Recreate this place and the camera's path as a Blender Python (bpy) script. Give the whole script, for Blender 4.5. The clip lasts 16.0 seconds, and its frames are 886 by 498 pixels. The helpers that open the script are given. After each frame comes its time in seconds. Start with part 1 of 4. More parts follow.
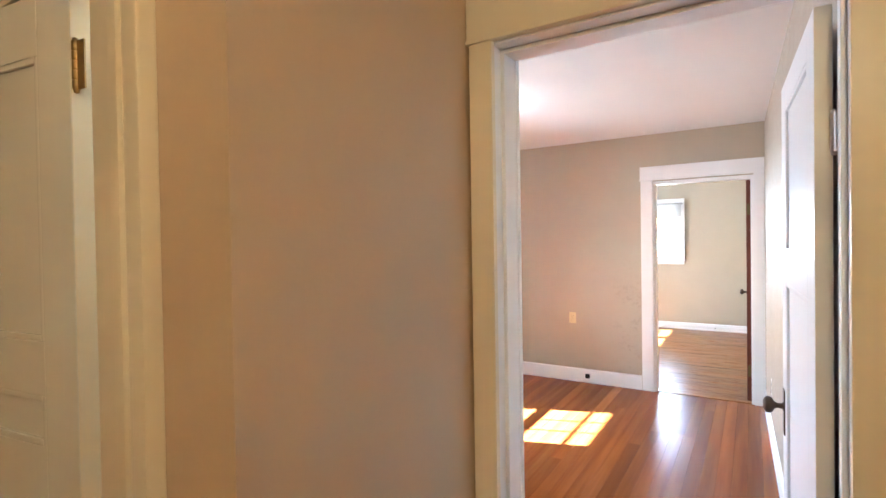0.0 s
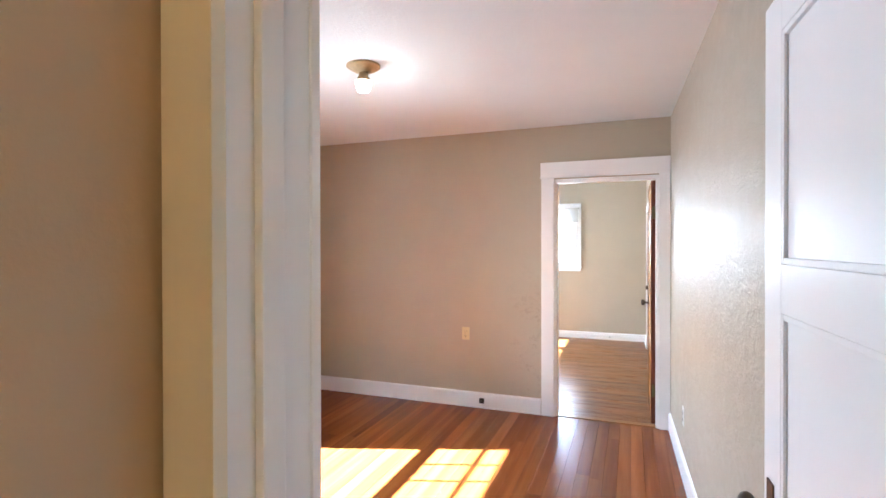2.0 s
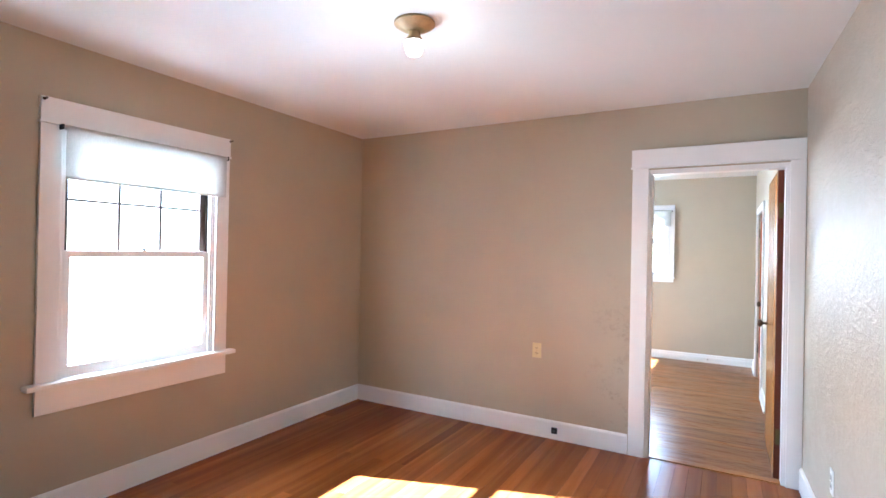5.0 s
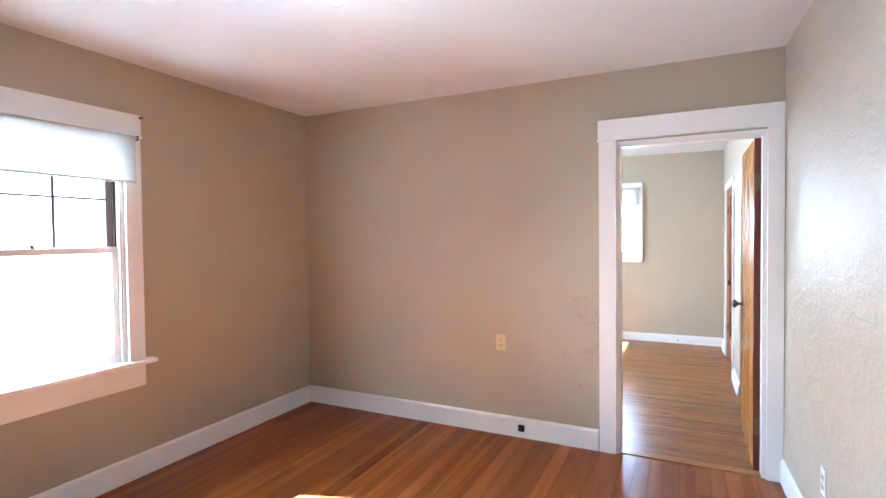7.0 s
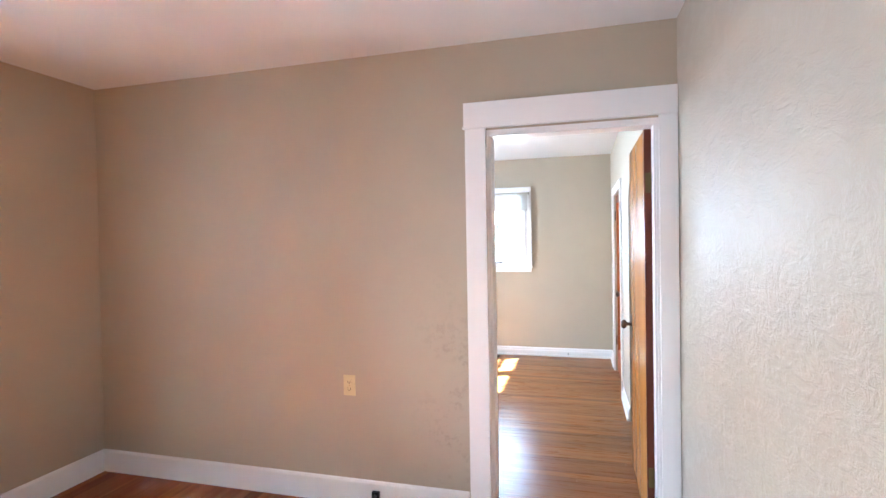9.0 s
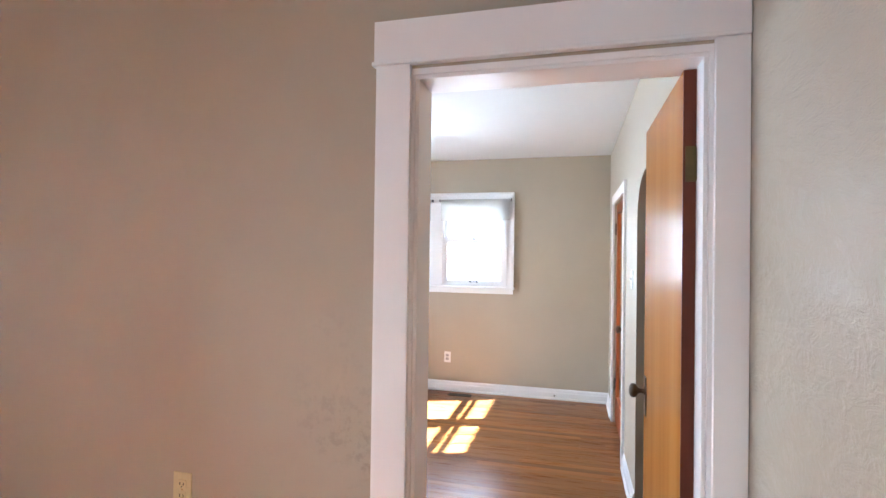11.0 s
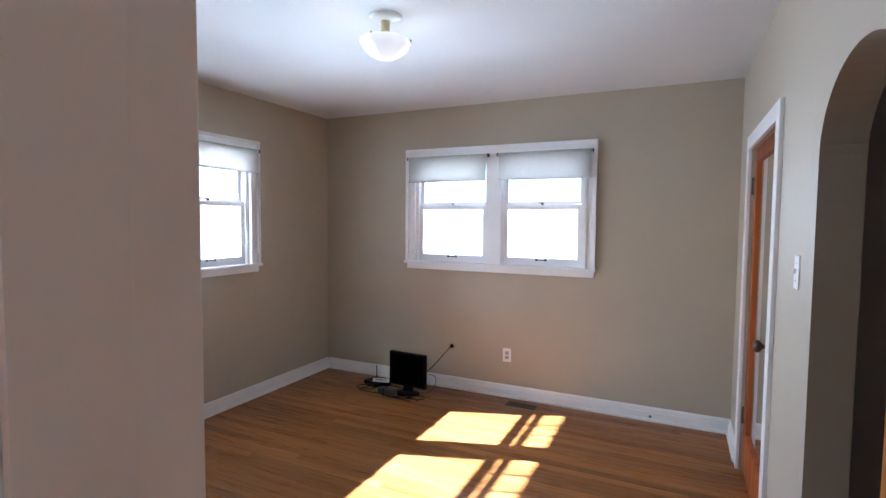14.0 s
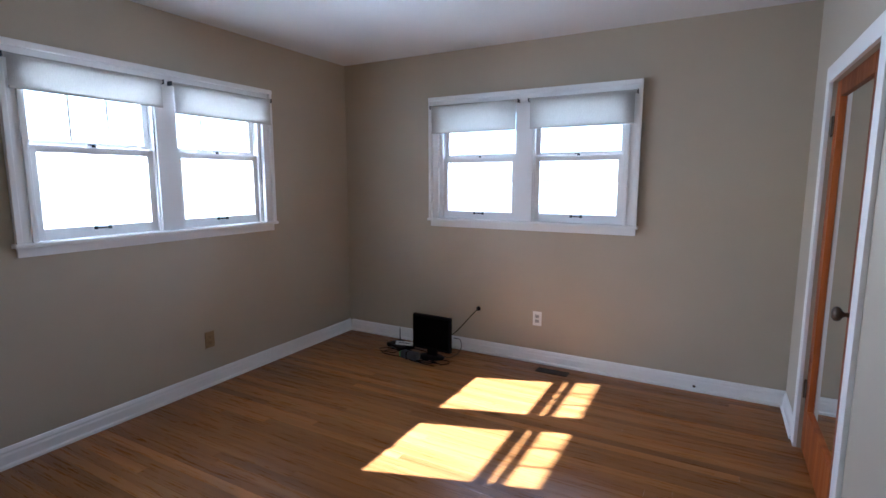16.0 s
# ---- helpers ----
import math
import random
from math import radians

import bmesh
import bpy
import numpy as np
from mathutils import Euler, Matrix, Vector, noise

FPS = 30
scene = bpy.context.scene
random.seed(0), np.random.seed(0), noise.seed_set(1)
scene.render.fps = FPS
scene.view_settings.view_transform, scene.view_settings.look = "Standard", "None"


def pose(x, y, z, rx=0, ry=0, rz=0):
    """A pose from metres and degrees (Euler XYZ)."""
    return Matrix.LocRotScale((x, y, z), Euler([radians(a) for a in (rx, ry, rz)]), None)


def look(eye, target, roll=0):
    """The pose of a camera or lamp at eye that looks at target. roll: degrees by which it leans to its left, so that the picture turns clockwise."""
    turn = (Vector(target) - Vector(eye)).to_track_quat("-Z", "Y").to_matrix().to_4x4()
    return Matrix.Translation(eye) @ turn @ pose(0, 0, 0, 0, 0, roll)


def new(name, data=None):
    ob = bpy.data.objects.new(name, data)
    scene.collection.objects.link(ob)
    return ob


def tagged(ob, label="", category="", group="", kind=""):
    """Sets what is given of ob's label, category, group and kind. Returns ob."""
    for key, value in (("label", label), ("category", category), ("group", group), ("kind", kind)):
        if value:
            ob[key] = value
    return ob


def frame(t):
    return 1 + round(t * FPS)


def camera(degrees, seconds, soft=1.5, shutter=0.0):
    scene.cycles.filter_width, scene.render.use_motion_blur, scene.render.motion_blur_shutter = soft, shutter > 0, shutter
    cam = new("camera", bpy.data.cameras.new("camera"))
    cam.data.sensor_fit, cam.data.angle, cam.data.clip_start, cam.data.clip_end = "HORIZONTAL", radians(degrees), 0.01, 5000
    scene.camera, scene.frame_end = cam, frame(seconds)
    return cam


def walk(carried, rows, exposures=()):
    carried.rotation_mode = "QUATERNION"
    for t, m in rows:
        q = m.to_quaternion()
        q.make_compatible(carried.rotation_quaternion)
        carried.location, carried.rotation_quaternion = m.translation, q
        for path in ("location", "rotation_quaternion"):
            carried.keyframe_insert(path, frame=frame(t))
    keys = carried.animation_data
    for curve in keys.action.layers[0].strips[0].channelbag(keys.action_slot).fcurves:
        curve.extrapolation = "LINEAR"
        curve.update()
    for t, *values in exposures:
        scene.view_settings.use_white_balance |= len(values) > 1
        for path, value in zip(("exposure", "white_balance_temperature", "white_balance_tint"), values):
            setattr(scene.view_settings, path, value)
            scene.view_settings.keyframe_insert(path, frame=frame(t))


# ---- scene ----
cam = camera(83.3, 16.0)
PATH = [
    (0, (0.031, 1.479, 1.496), (-1.023, 3.178, 1.468), -0.9),
    (0.5, (-0.034, 1.642, 1.488), (-0.963, 3.413, 1.457), -0.8),
    (1, (-0.112, 1.856, 1.489), (-0.928, 3.681, 1.455), -0.5),
    (1.5, (-0.158, 2.094, 1.486), (-0.882, 3.958, 1.462), -0.2),
    (2, (-0.17, 2.319, 1.483), (-0.875, 4.191, 1.469), -0.1),
    (2.5, (-0.188, 2.501, 1.479), (-0.945, 4.352, 1.48), 0.4),
    (3, (-0.202, 2.618, 1.463), (-1.044, 4.432, 1.477), 0.9),
    (3.5, (-0.237, 2.722, 1.446), (-1.156, 4.498, 1.475), 1.4),
    (4, (-0.269, 2.789, 1.443), (-1.247, 4.533, 1.474), 1.4),
    (6.5, (-0.376, 3.097, 1.449), (-1.317, 4.862, 1.415), -0.2),
    (7, (-0.381, 3.258, 1.448), (-1.257, 5.055, 1.398), -0.6),
    (7.5, (-0.369, 3.449, 1.471), (-1.168, 5.281, 1.408), -0.8),
    (8, (-0.347, 3.637, 1.48), (-1.06, 5.505, 1.417), -1.0),
    (8.5, (-0.33, 3.878, 1.49), (-0.953, 5.778, 1.437), -1.0),
    (9, (-0.327, 4.118, 1.479), (-0.854, 6.047, 1.448), -1.0),
    (11.5, (-0.306, 5.502, 1.502), (-0.824, 7.433, 1.521), 1.2),
    (12, (-0.31, 5.72, 1.526), (-0.885, 7.636, 1.525), 1.4),
    (12.5, (-0.309, 5.956, 1.524), (-0.95, 7.85, 1.511), 1.4),
    (13, (-0.31, 6.171, 1.511), (-1.02, 8.041, 1.487), 1.1),
    (13.5, (-0.313, 6.359, 1.531), (-1.1, 8.197, 1.464), 0.6),
    (14, (-0.317, 6.503, 1.513), (-1.173, 8.307, 1.398), 0.5),
    (14.5, (-0.342, 6.618, 1.493), (-1.258, 8.389, 1.328), 0.4),
    (15, (-0.365, 6.71, 1.485), (-1.323, 8.452, 1.266), 0.2),
    (15.5, (-0.389, 6.757, 1.47), (-1.353, 8.491, 1.213), -0.0),
    (16, (-0.414, 6.78, 1.461), (-1.368, 8.517, 1.189), -0.0),
]
EXPOSURES = [
    (0.0, 6.15, 5150, 7), (2.0, 5.85, 5170, 7), (3.5, 5.80, 4930, 5), (7.5, 5.92, 4830, 5), (9.0, 5.90, 4880, 6), (11.5, 5.15, 5120, 9),
    (12.5, 4.78, 5120, 11), (13.3, 4.54, 5060, 12), (14.5, 4.42, 4860, 11), (16.0, 4.12, 4720, 11)]
walk(cam, [(t, look(eye, target, roll)) for t, eye, target, roll in PATH], exposures=EXPOSURES)

# ---- world, sun and daylight ----
world = bpy.data.worlds.new("sky")
scene.world = world
world.use_nodes = True
wn = world.node_tree
for n in list(wn.nodes):
    wn.nodes.remove(n)
sky = wn.nodes.new("ShaderNodeTexSky")
sky.sky_type = "NISHITA"
sky.sun_disc = False
sky.dust_density = 1.5
sky.air_density = 1.0
sky.sun_elevation = radians(34.7)
sky.sun_rotation = radians(251.4)
bg = wn.nodes.new("ShaderNodeBackground")
bg.inputs["Strength"].default_value = 0.05
wout = wn.nodes.new("ShaderNodeOutputWorld")
wn.links.new(sky.outputs[0], bg.inputs[0])
wn.links.new(bg.outputs[0], wout.inputs[0])

sun = new("sun", bpy.data.lights.new("sun", "SUN"))
sun.data.energy, sun.data.angle, sun.data.color = 5.0, radians(0.5), (1.0, 0.965, 0.905)
sun.matrix_world = look((-13.7, -4.6, 10.0), (0, 0, 0))


def window_daylight(centre, into, width, height, watts, tilt, colour=(0.87, 0.935, 1.0)):
    """Daylight in a window's opening, from the sky and the sunlit ground."""
    lamp = new("window_daylight", bpy.data.lights.new("window_daylight", "AREA"))
    lamp.data.shape, lamp.data.size, lamp.data.size_y = "RECTANGLE", width, height
    lamp.data.energy, lamp.data.color = watts, colour
    c = Vector(centre) - Vector(into) * 0.5 * height * math.sin(math.atan(tilt))
    lamp.matrix_world = look(c, c + Vector(into) + Vector((0, 0, tilt)))
    return lamp


def bulb_or_fill_light(place, watts, colour, radius=0.03):
    lamp = new("bulb_or_fill_light", bpy.data.lights.new("bulb_or_fill_light", "POINT"))
    lamp.data.energy, lamp.data.color, lamp.data.shadow_soft_size = watts, colour, radius
    lamp.location = place
    return lamp


DAY_A, DAY_BL, DAY_BF = 2.5, 8.4, 4.4
window_daylight((-3.57, 4.633, 1.36), (1, 0, 0), 1.0, 1.42, DAY_A, 0.35, (0.88, 0.94, 1.0))
window_daylight((-3.73, 8.777, 1.60), (1, 0, 0), 1.60, 1.0, DAY_BL, 1.15, (0.96, 0.95, 0.96))
window_daylight((-1.756, 10.74, 1.60), (0, -1, 0), 1.60, 1.0, DAY_BF, 1.0, (0.96, 0.95, 0.96))
bulb_or_fill_light((-1.60, 4.84, 2.385), 0.12, (1.0, 0.84, 0.66))
bulb_or_fill_light((-1.66, 8.65, 2.350), 0.15, (1.0, 0.88, 0.72))
bulb_or_fill_light((0.25, 0.75, 2.30), 0.64, (1.0, 0.70, 0.33), 0.06)
bulb_or_fill_light((-1.4, 2.40, 2.30), 0.35, (0.85, 0.95, 1.0), 0.06)
# added fill lamp in the alcove, with no fixture there
bulb_or_fill_light((0.75, 7.75, 2.25), 0.02, (1.0, 0.8, 0.6), 0.06)


# ---- materials ----
def material(name):
    m = bpy.data.materials.new(name)
    m.use_nodes = True
    return m, m.node_tree, m.node_tree.nodes["Principled BSDF"]


def noise_tex(nt, scale, detail=4.0, rough=0.6, stretch=None, offset=None, twist=0.0):
    """World-space noise; stretch scales it per axis; offset: a socket of shifts."""
    geo = nt.nodes.new("ShaderNodeNewGeometry")
    src = geo.outputs["Position"]
    if offset is not None:
        add = nt.nodes.new("ShaderNodeVectorMath")
        nt.links.new(src, add.inputs[0])
        nt.links.new(offset, add.inputs[1])
        src = add.outputs[0]
    if stretch:
        mp = nt.nodes.new("ShaderNodeMapping")
        mp.inputs["Scale"].default_value = stretch
        nt.links.new(src, mp.inputs["Vector"])
        src = mp.outputs[0]
    tex = nt.nodes.new("ShaderNodeTexNoise")
    tex.inputs["Scale"].default_value = scale
    tex.inputs["Detail"].default_value = detail
    tex.inputs["Roughness"].default_value = rough
    tex.inputs["Distortion"].default_value = twist
    nt.links.new(src, tex.inputs["Vector"])
    return tex.outputs["Fac"]


def ramp(nt, fac, stops):
    r = nt.nodes.new("ShaderNodeValToRGB")
    el = r.color_ramp.elements
    while len(el) < len(stops):
        el.new(0.5)
    for e, (p, c) in zip(el, stops):
        e.position = p
        e.color = (*c, 1) if len(c) == 3 else c
    nt.links.new(fac, r.inputs[0])
    return r.outputs[0]


def mix(nt, fac, a, b, mode="MIX"):
    m = nt.nodes.new("ShaderNodeMix")
    m.data_type, m.blend_type = "RGBA", mode
    for sock, v in ((m.inputs[0], fac), (m.inputs[6], a), (m.inputs[7], b)):
        if isinstance(v, (int, float)):
            sock.default_value = v
        elif isinstance(v, tuple):
            sock.default_value = (*v, 1)
        else:
            nt.links.new(v, sock)
    return m.outputs[2]


def remap(nt, fac, lo, hi, a=0.0, b=1.0):
    m = nt.nodes.new("ShaderNodeMapRange")
    for i, v in enumerate((lo, hi, a, b)):
        m.inputs[i + 1].default_value = v
    nt.links.new(fac, m.inputs[0])
    return m.outputs[0]


def bump(nt, bsdf, height, strength, distance):
    b = nt.nodes.new("ShaderNodeBump")
    b.inputs["Strength"].default_value, b.inputs["Distance"].default_value = strength, distance
    nt.links.new(height, b.inputs["Height"])
    nt.links.new(b.outputs[0], bsdf.inputs["Normal"])


def paint(name, colour, rough, grain=90.0, relief=0.0012, blotch=0.06, trowel=0.0):
    """Wall paint: fine roller stipple, faint large blotches, optional trowel marks."""
    m, nt, bsdf = material(name)
    big = noise_tex(nt, 1.3, 3)
    dark = tuple(c * (1 - blotch) for c in colour)
    light = tuple(min(0.95, c * (1 + blotch * 0.6)) for c in colour)
    base = mix(nt, remap(nt, big, 0.3, 0.7), dark, light)
    fine = noise_tex(nt, grain, 3, 0.6)
    base = mix(nt, remap(nt, fine, 0.3, 0.7, 0.0, 0.08), base, dark)
    nt.links.new(base, bsdf.inputs["Base Color"])
    height = fine
    gloss = remap(nt, big, 0.3, 0.7, rough - 0.02, rough + 0.06)
    if trowel:
        marks = remap(nt, noise_tex(nt, 15.0, 6, 0.66, (1, 0.6, 1), None, 0.9), 0.44, 0.60)
        smear = remap(nt, noise_tex(nt, 38.0, 5, 0.66, (1, 0.6, 1), None, 0.9), 0.45, 0.60)
        s = nt.nodes.new("ShaderNodeMath")
        s.operation = "MULTIPLY_ADD"
        nt.links.new(marks, s.inputs[0])
        s.inputs[1].default_value = trowel
        w = nt.nodes.new("ShaderNodeMath")
        w.operation = "MULTIPLY_ADD"
        nt.links.new(smear, w.inputs[0])
        w.inputs[1].default_value = trowel * 0.55
        nt.links.new(fine, w.inputs[2])
        nt.links.new(w.outputs[0], s.inputs[2])
        height = s.outputs[0]
        if trowel > 1:
            gloss = remap(nt, marks, 0.0, 1.0, rough + 0.05, rough - 0.02)
    nt.links.new(gloss, bsdf.inputs["Roughness"])
    bump(nt, bsdf, height, 0.5, relief)
    return m


def wood(name, tones, along, rough=0.25, coat=0.4, grain=1.0, spec=0.35, spread=1.0, span=0.16):
    """Varnished wood: tones dark, mid, light; along: axis of the grain."""
    m, nt, bsdf = material(name)
    info = nt.nodes.new("ShaderNodeObjectInfo")
    comb = nt.nodes.new("ShaderNodeCombineXYZ")
    for i, k in enumerate((17.0, 31.0, 23.0)):
        mul = nt.nodes.new("ShaderNodeMath")
        mul.operation = "MULTIPLY"
        nt.links.new(info.outputs["Random"], mul.inputs[0])
        mul.inputs[1].default_value = k
        nt.links.new(mul.outputs[0], comb.inputs[i])
    thin = [14.0 * grain] * 3
    thin["xyz".index(along)] = 0.55 * grain
    fine = [60.0 * grain] * 3
    fine["xyz".index(along)] = 2.2 * grain
    figure = noise_tex(nt, 1.0, 4, 0.55, thin, comb.outputs[0])
    pores = noise_tex(nt, 1.6, 4, 0.65, fine, comb.outputs[0])
    col = ramp(nt, figure, [(0.28, tones[0]), (0.5, tones[1]), (0.74, tones[2])])
    col = mix(nt, remap(nt, pores, 0.35, 0.75, 0.0, 0.25), col, tones[0])
    shift = ramp(nt, info.outputs["Random"], [(p, tuple(max(0.2, 1 + spread * (c - 1)) for c in col3)) for p, col3 in
                                                 ((0.0, (0.62, 0.60, 0.57)), (0.3, (0.86, 0.85, 0.83)), (0.72, (1.0, 1.0, 1.0)), (1.0, (1.34, 1.30, 1.22)))])
    col = mix(nt, 1.0, col, shift, "MULTIPLY")
    nt.links.new(col, bsdf.inputs["Base Color"])
    nt.links.new(remap(nt, pores, 0.3, 0.72, rough, rough + span), bsdf.inputs["Roughness"])
    bsdf.inputs["Coat Weight"].default_value = coat
    bsdf.inputs["Specular IOR Level"].default_value = spec
    bsdf.inputs["Coat Roughness"].default_value = 0.13
    bump(nt, bsdf, pores, 0.25, 0.0006)
    return m


def plain(name, colour, rough, metal=0.0, vary=0.15, scale=30.0, relief=0.0, spec=0.5):
    m, nt, bsdf = material(name)
    bsdf.inputs["Specular IOR Level"].default_value = spec
    f = noise_tex(nt, scale, 4)
    col = mix(nt, remap(nt, f, 0.3, 0.7), tuple(c * (1 - vary) for c in colour), tuple(min(1, c * (1 + vary)) for c in colour))
    nt.links.new(col, bsdf.inputs["Base Color"])
    nt.links.new(remap(nt, f, 0.3, 0.7, max(0.02, rough - 0.06), rough + 0.08), bsdf.inputs["Roughness"])
    bsdf.inputs["Metallic"].default_value = metal
    if relief:
        bump(nt, bsdf, f, 0.4, relief)
    return m


WALL = (0.425, 0.367, 0.274)
M_WALL = paint("beige_wall_paint", WALL, 0.62, blotch=0.05)
M_WALL_STAINED = paint("beige_wall_paint_with_scuffs", WALL, 0.62, blotch=0.05)
_nt = M_WALL_STAINED.node_tree
_b = _nt.nodes["Principled BSDF"]
_old = _b.inputs["Base Color"].links[0].from_socket
_spots = remap(_nt, noise_tex(_nt, 34.0, 4, 0.65), 0.50, 0.62, 0.0, 0.30)
_geo = _nt.nodes.new("ShaderNodeNewGeometry")
_sep = _nt.nodes.new("ShaderNodeSeparateXYZ")
_nt.links.new(_geo.outputs["Position"], _sep.inputs[0])
_near = remap(_nt, _sep.outputs[0], -1.25, -0.99)
_low = remap(_nt, _sep.outputs[2], 1.45, 0.75)
_cl = remap(_nt, noise_tex(_nt, 4.0, 3), 0.44, 0.58)
_m = _spots
for _f in (_near, _low, _cl):
    _k = _nt.nodes.new("ShaderNodeMath")
    _k.operation = "MULTIPLY"
    _nt.links.new(_m, _k.inputs[0])
    _nt.links.new(_f, _k.inputs[1])
    _m = _k.outputs[0]
_nt.links.new(mix(_nt, _m, _old, (0.12, 0.10, 0.075)), _b.inputs["Base Color"])
M_WALL_GLOSS = paint("beige_trowelled_wall_paint", (0.415, 0.365, 0.285), 0.42, relief=0.0016, blotch=0.05, trowel=1.6)
M_WALL_GLOSS.node_tree.nodes["Principled BSDF"].inputs["Specular IOR Level"].default_value = 0.17
M_WALL_PALE = paint("pale_wall_paint", (0.430, 0.378, 0.292), 0.5, blotch=0.04, trowel=0.25)
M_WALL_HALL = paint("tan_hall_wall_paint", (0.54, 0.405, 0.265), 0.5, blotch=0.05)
# alcove walls: the dimness beyond the arch is put into a darker colour
M_ARCH = paint("dimmed_grey_brown_paint", (0.30, 0.26, 0.23), 0.6)
M_CEIL = paint("white_ceiling_paint", (0.69, 0.70, 0.695), 0.75, grain=55, relief=0.002, blotch=0.03, trowel=0.3)
M_TRIM = paint("white_gloss_trim_paint", (0.80, 0.79, 0.78), 0.33, grain=30, relief=0.0005, blotch=0.03)
# hall trim: the lamp's yellow tint is mixed into the paint colour
M_TRIM_WARM = paint("lamp_tinted_hall_trim_paint", (0.74, 0.66, 0.50), 0.33, grain=30, relief=0.0005, blotch=0.04)
M_HALLDOOR = paint("glossy_ivory_door_paint", (0.78, 0.77, 0.70), 0.13, grain=22, relief=0.0005, blotch=0.02)
M_DOORWHITE = paint("white_door_paint", (0.80, 0.80, 0.81), 0.31, grain=26, relief=0.0006, blotch=0.02)
M_FIR = wood("red_orange_fir_floor", ((0.165, 0.043, 0.009), (0.245, 0.071, 0.015), (0.315, 0.106, 0.027)), "y", 0.25, 0.0, 1.0, 0.20, 0.7, 0.015)
M_OAK = wood("golden_oak_floor", ((0.195, 0.073, 0.018), (0.260, 0.106, 0.029), (0.330, 0.149, 0.047)), "x", 0.27, 0.0, 1.0, 0.28, 0.85, 0.015)
M_DOORWOOD = wood("orange_varnished_door_veneer", ((0.285, 0.105, 0.018), (0.36, 0.146, 0.027), (0.43, 0.190, 0.040)), "z", 0.20, 0.03, 0.5, spec=0.07, spread=0.1, span=0.05)
# slab door edge: red wood darkened to carry the shade of the hinge gap
M_DOOREDGE = wood("shade_darkened_red_edge", ((0.05, 0.010, 0.004), (0.085, 0.018, 0.006), (0.12, 0.028, 0.009)), "z", 0.4, 0.05)
M_MIRRORWOOD = wood("red_brown_mirror_door_wood", ((0.15, 0.034, 0.008), (0.25, 0.066, 0.014), (0.32, 0.098, 0.024)), "z", 0.36, 0.0, spec=0.12)
M_SASHWOOD = wood("dark_brown_sash_wood", ((0.035, 0.018, 0.014), (0.06, 0.032, 0.024), (0.09, 0.05, 0.036)), "z", 0.4, 0.2)
M_SUBFLOOR = plain("dark_subfloor", (0.03, 0.015, 0.008), 0.8)
M_BRONZE = plain("aged_bronze", (0.10, 0.075, 0.055), 0.38, 0.85)
M_BRASS = plain("dull_brass", (0.45, 0.31, 0.12), 0.38, 0.9)
# brass of the slab door's hinges, its colour lowered for the shaded gap
M_DARKBRASS = plain("shade_darkened_brass", (0.13, 0.095, 0.035), 0.5, 0.6)
M_BLACKMETAL = plain("black_metal", (0.02, 0.02, 0.021), 0.4, 0.5)
M_TANPAINT = plain("tan_painted_metal", (0.50, 0.36, 0.18), 0.45, 0.1)
M_IVORY = plain("ivory_plastic", (0.60, 0.53, 0.29), 0.36, vary=0.04)
M_TANPLASTIC = plain("tan_brown_plastic", (0.27, 0.185, 0.09), 0.4, vary=0.06)
M_WHITEPLASTIC = plain("white_plastic", (0.78, 0.77, 0.75), 0.35, vary=0.03)
M_RECEPT = plain("grey_white_plastic", (0.42, 0.41, 0.40), 0.4, vary=0.04)
M_SLOT = plain("dark_slot", (0.03, 0.028, 0.025), 0.6)
M_BLACKPLASTIC = plain("black_plastic", (0.005, 0.005, 0.0055), 0.5, vary=0.1, spec=0.1)
M_SCREEN = plain("black_glossy_screen", (0.002, 0.002, 0.0022), 0.6, vary=0.05, spec=0.04)
M_GREYPLASTIC = plain("grey_plastic", (0.07, 0.07, 0.075), 0.45, vary=0.08, spec=0.25)
M_GREEN = plain("green_plastic", (0.15, 0.45, 0.12), 0.4)
M_VENT = plain("brown_vent_metal", (0.030, 0.023, 0.018), 0.5, 0.0, spec=0.25)
M_GROUND = plain("pale_ground", (0.16, 0.16, 0.13), 0.9, scale=2.0)
M_ROOF = plain("outer_shell", (0.4, 0.38, 0.35), 0.8)

M_MIRROR, _nt, _b = material("mirror_silver")
_b.inputs["Base Color"].default_value = (0.86, 0.88, 0.87, 1)
_b.inputs["Metallic"].default_value, _b.inputs["Roughness"].default_value = 1.0, 0.015

# thin clear glazing: light goes straight through, a little is mirrored
M_GLASS, _nt, _b = material("window_glass")
_clear = _nt.nodes.new("ShaderNodeBsdfTransparent")
_clear.inputs["Color"].default_value = (0.96, 0.98, 0.975, 1)
_shine = _nt.nodes.new("ShaderNodeBsdfGlossy")
_shine.inputs["Roughness"].default_value = 0.0
_fres = _nt.nodes.new("ShaderNodeFresnel")
_fres.inputs["IOR"].default_value = 1.45
_mx = _nt.nodes.new("ShaderNodeMixShader")
_nt.links.new(_fres.outputs[0], _mx.inputs[0])
_nt.links.new(_clear.outputs[0], _mx.inputs[1])
_nt.links.new(_shine.outputs[0], _mx.inputs[2])
_nt.links.new(_mx.outputs[0], _nt.nodes["Material Output"].inputs[0])
_nt.nodes.remove(_b)

M_SHADE, _nt, _b = material("translucent_shade_fabric")
_b.inputs["Roughness"].default_value = 0.9
_tr = _nt.nodes.new("ShaderNodeBsdfTranslucent")
_mx = _nt.nodes.new("ShaderNodeMixShader")
_weave = mix(_nt, remap(_nt, noise_tex(_nt, 240, 2, 0.5, (1, 1, 0.25)), 0.3, 0.7), (0.47, 0.45, 0.42), (0.53, 0.51, 0.475))
_nt.links.new(_weave, _b.inputs["Base Color"])
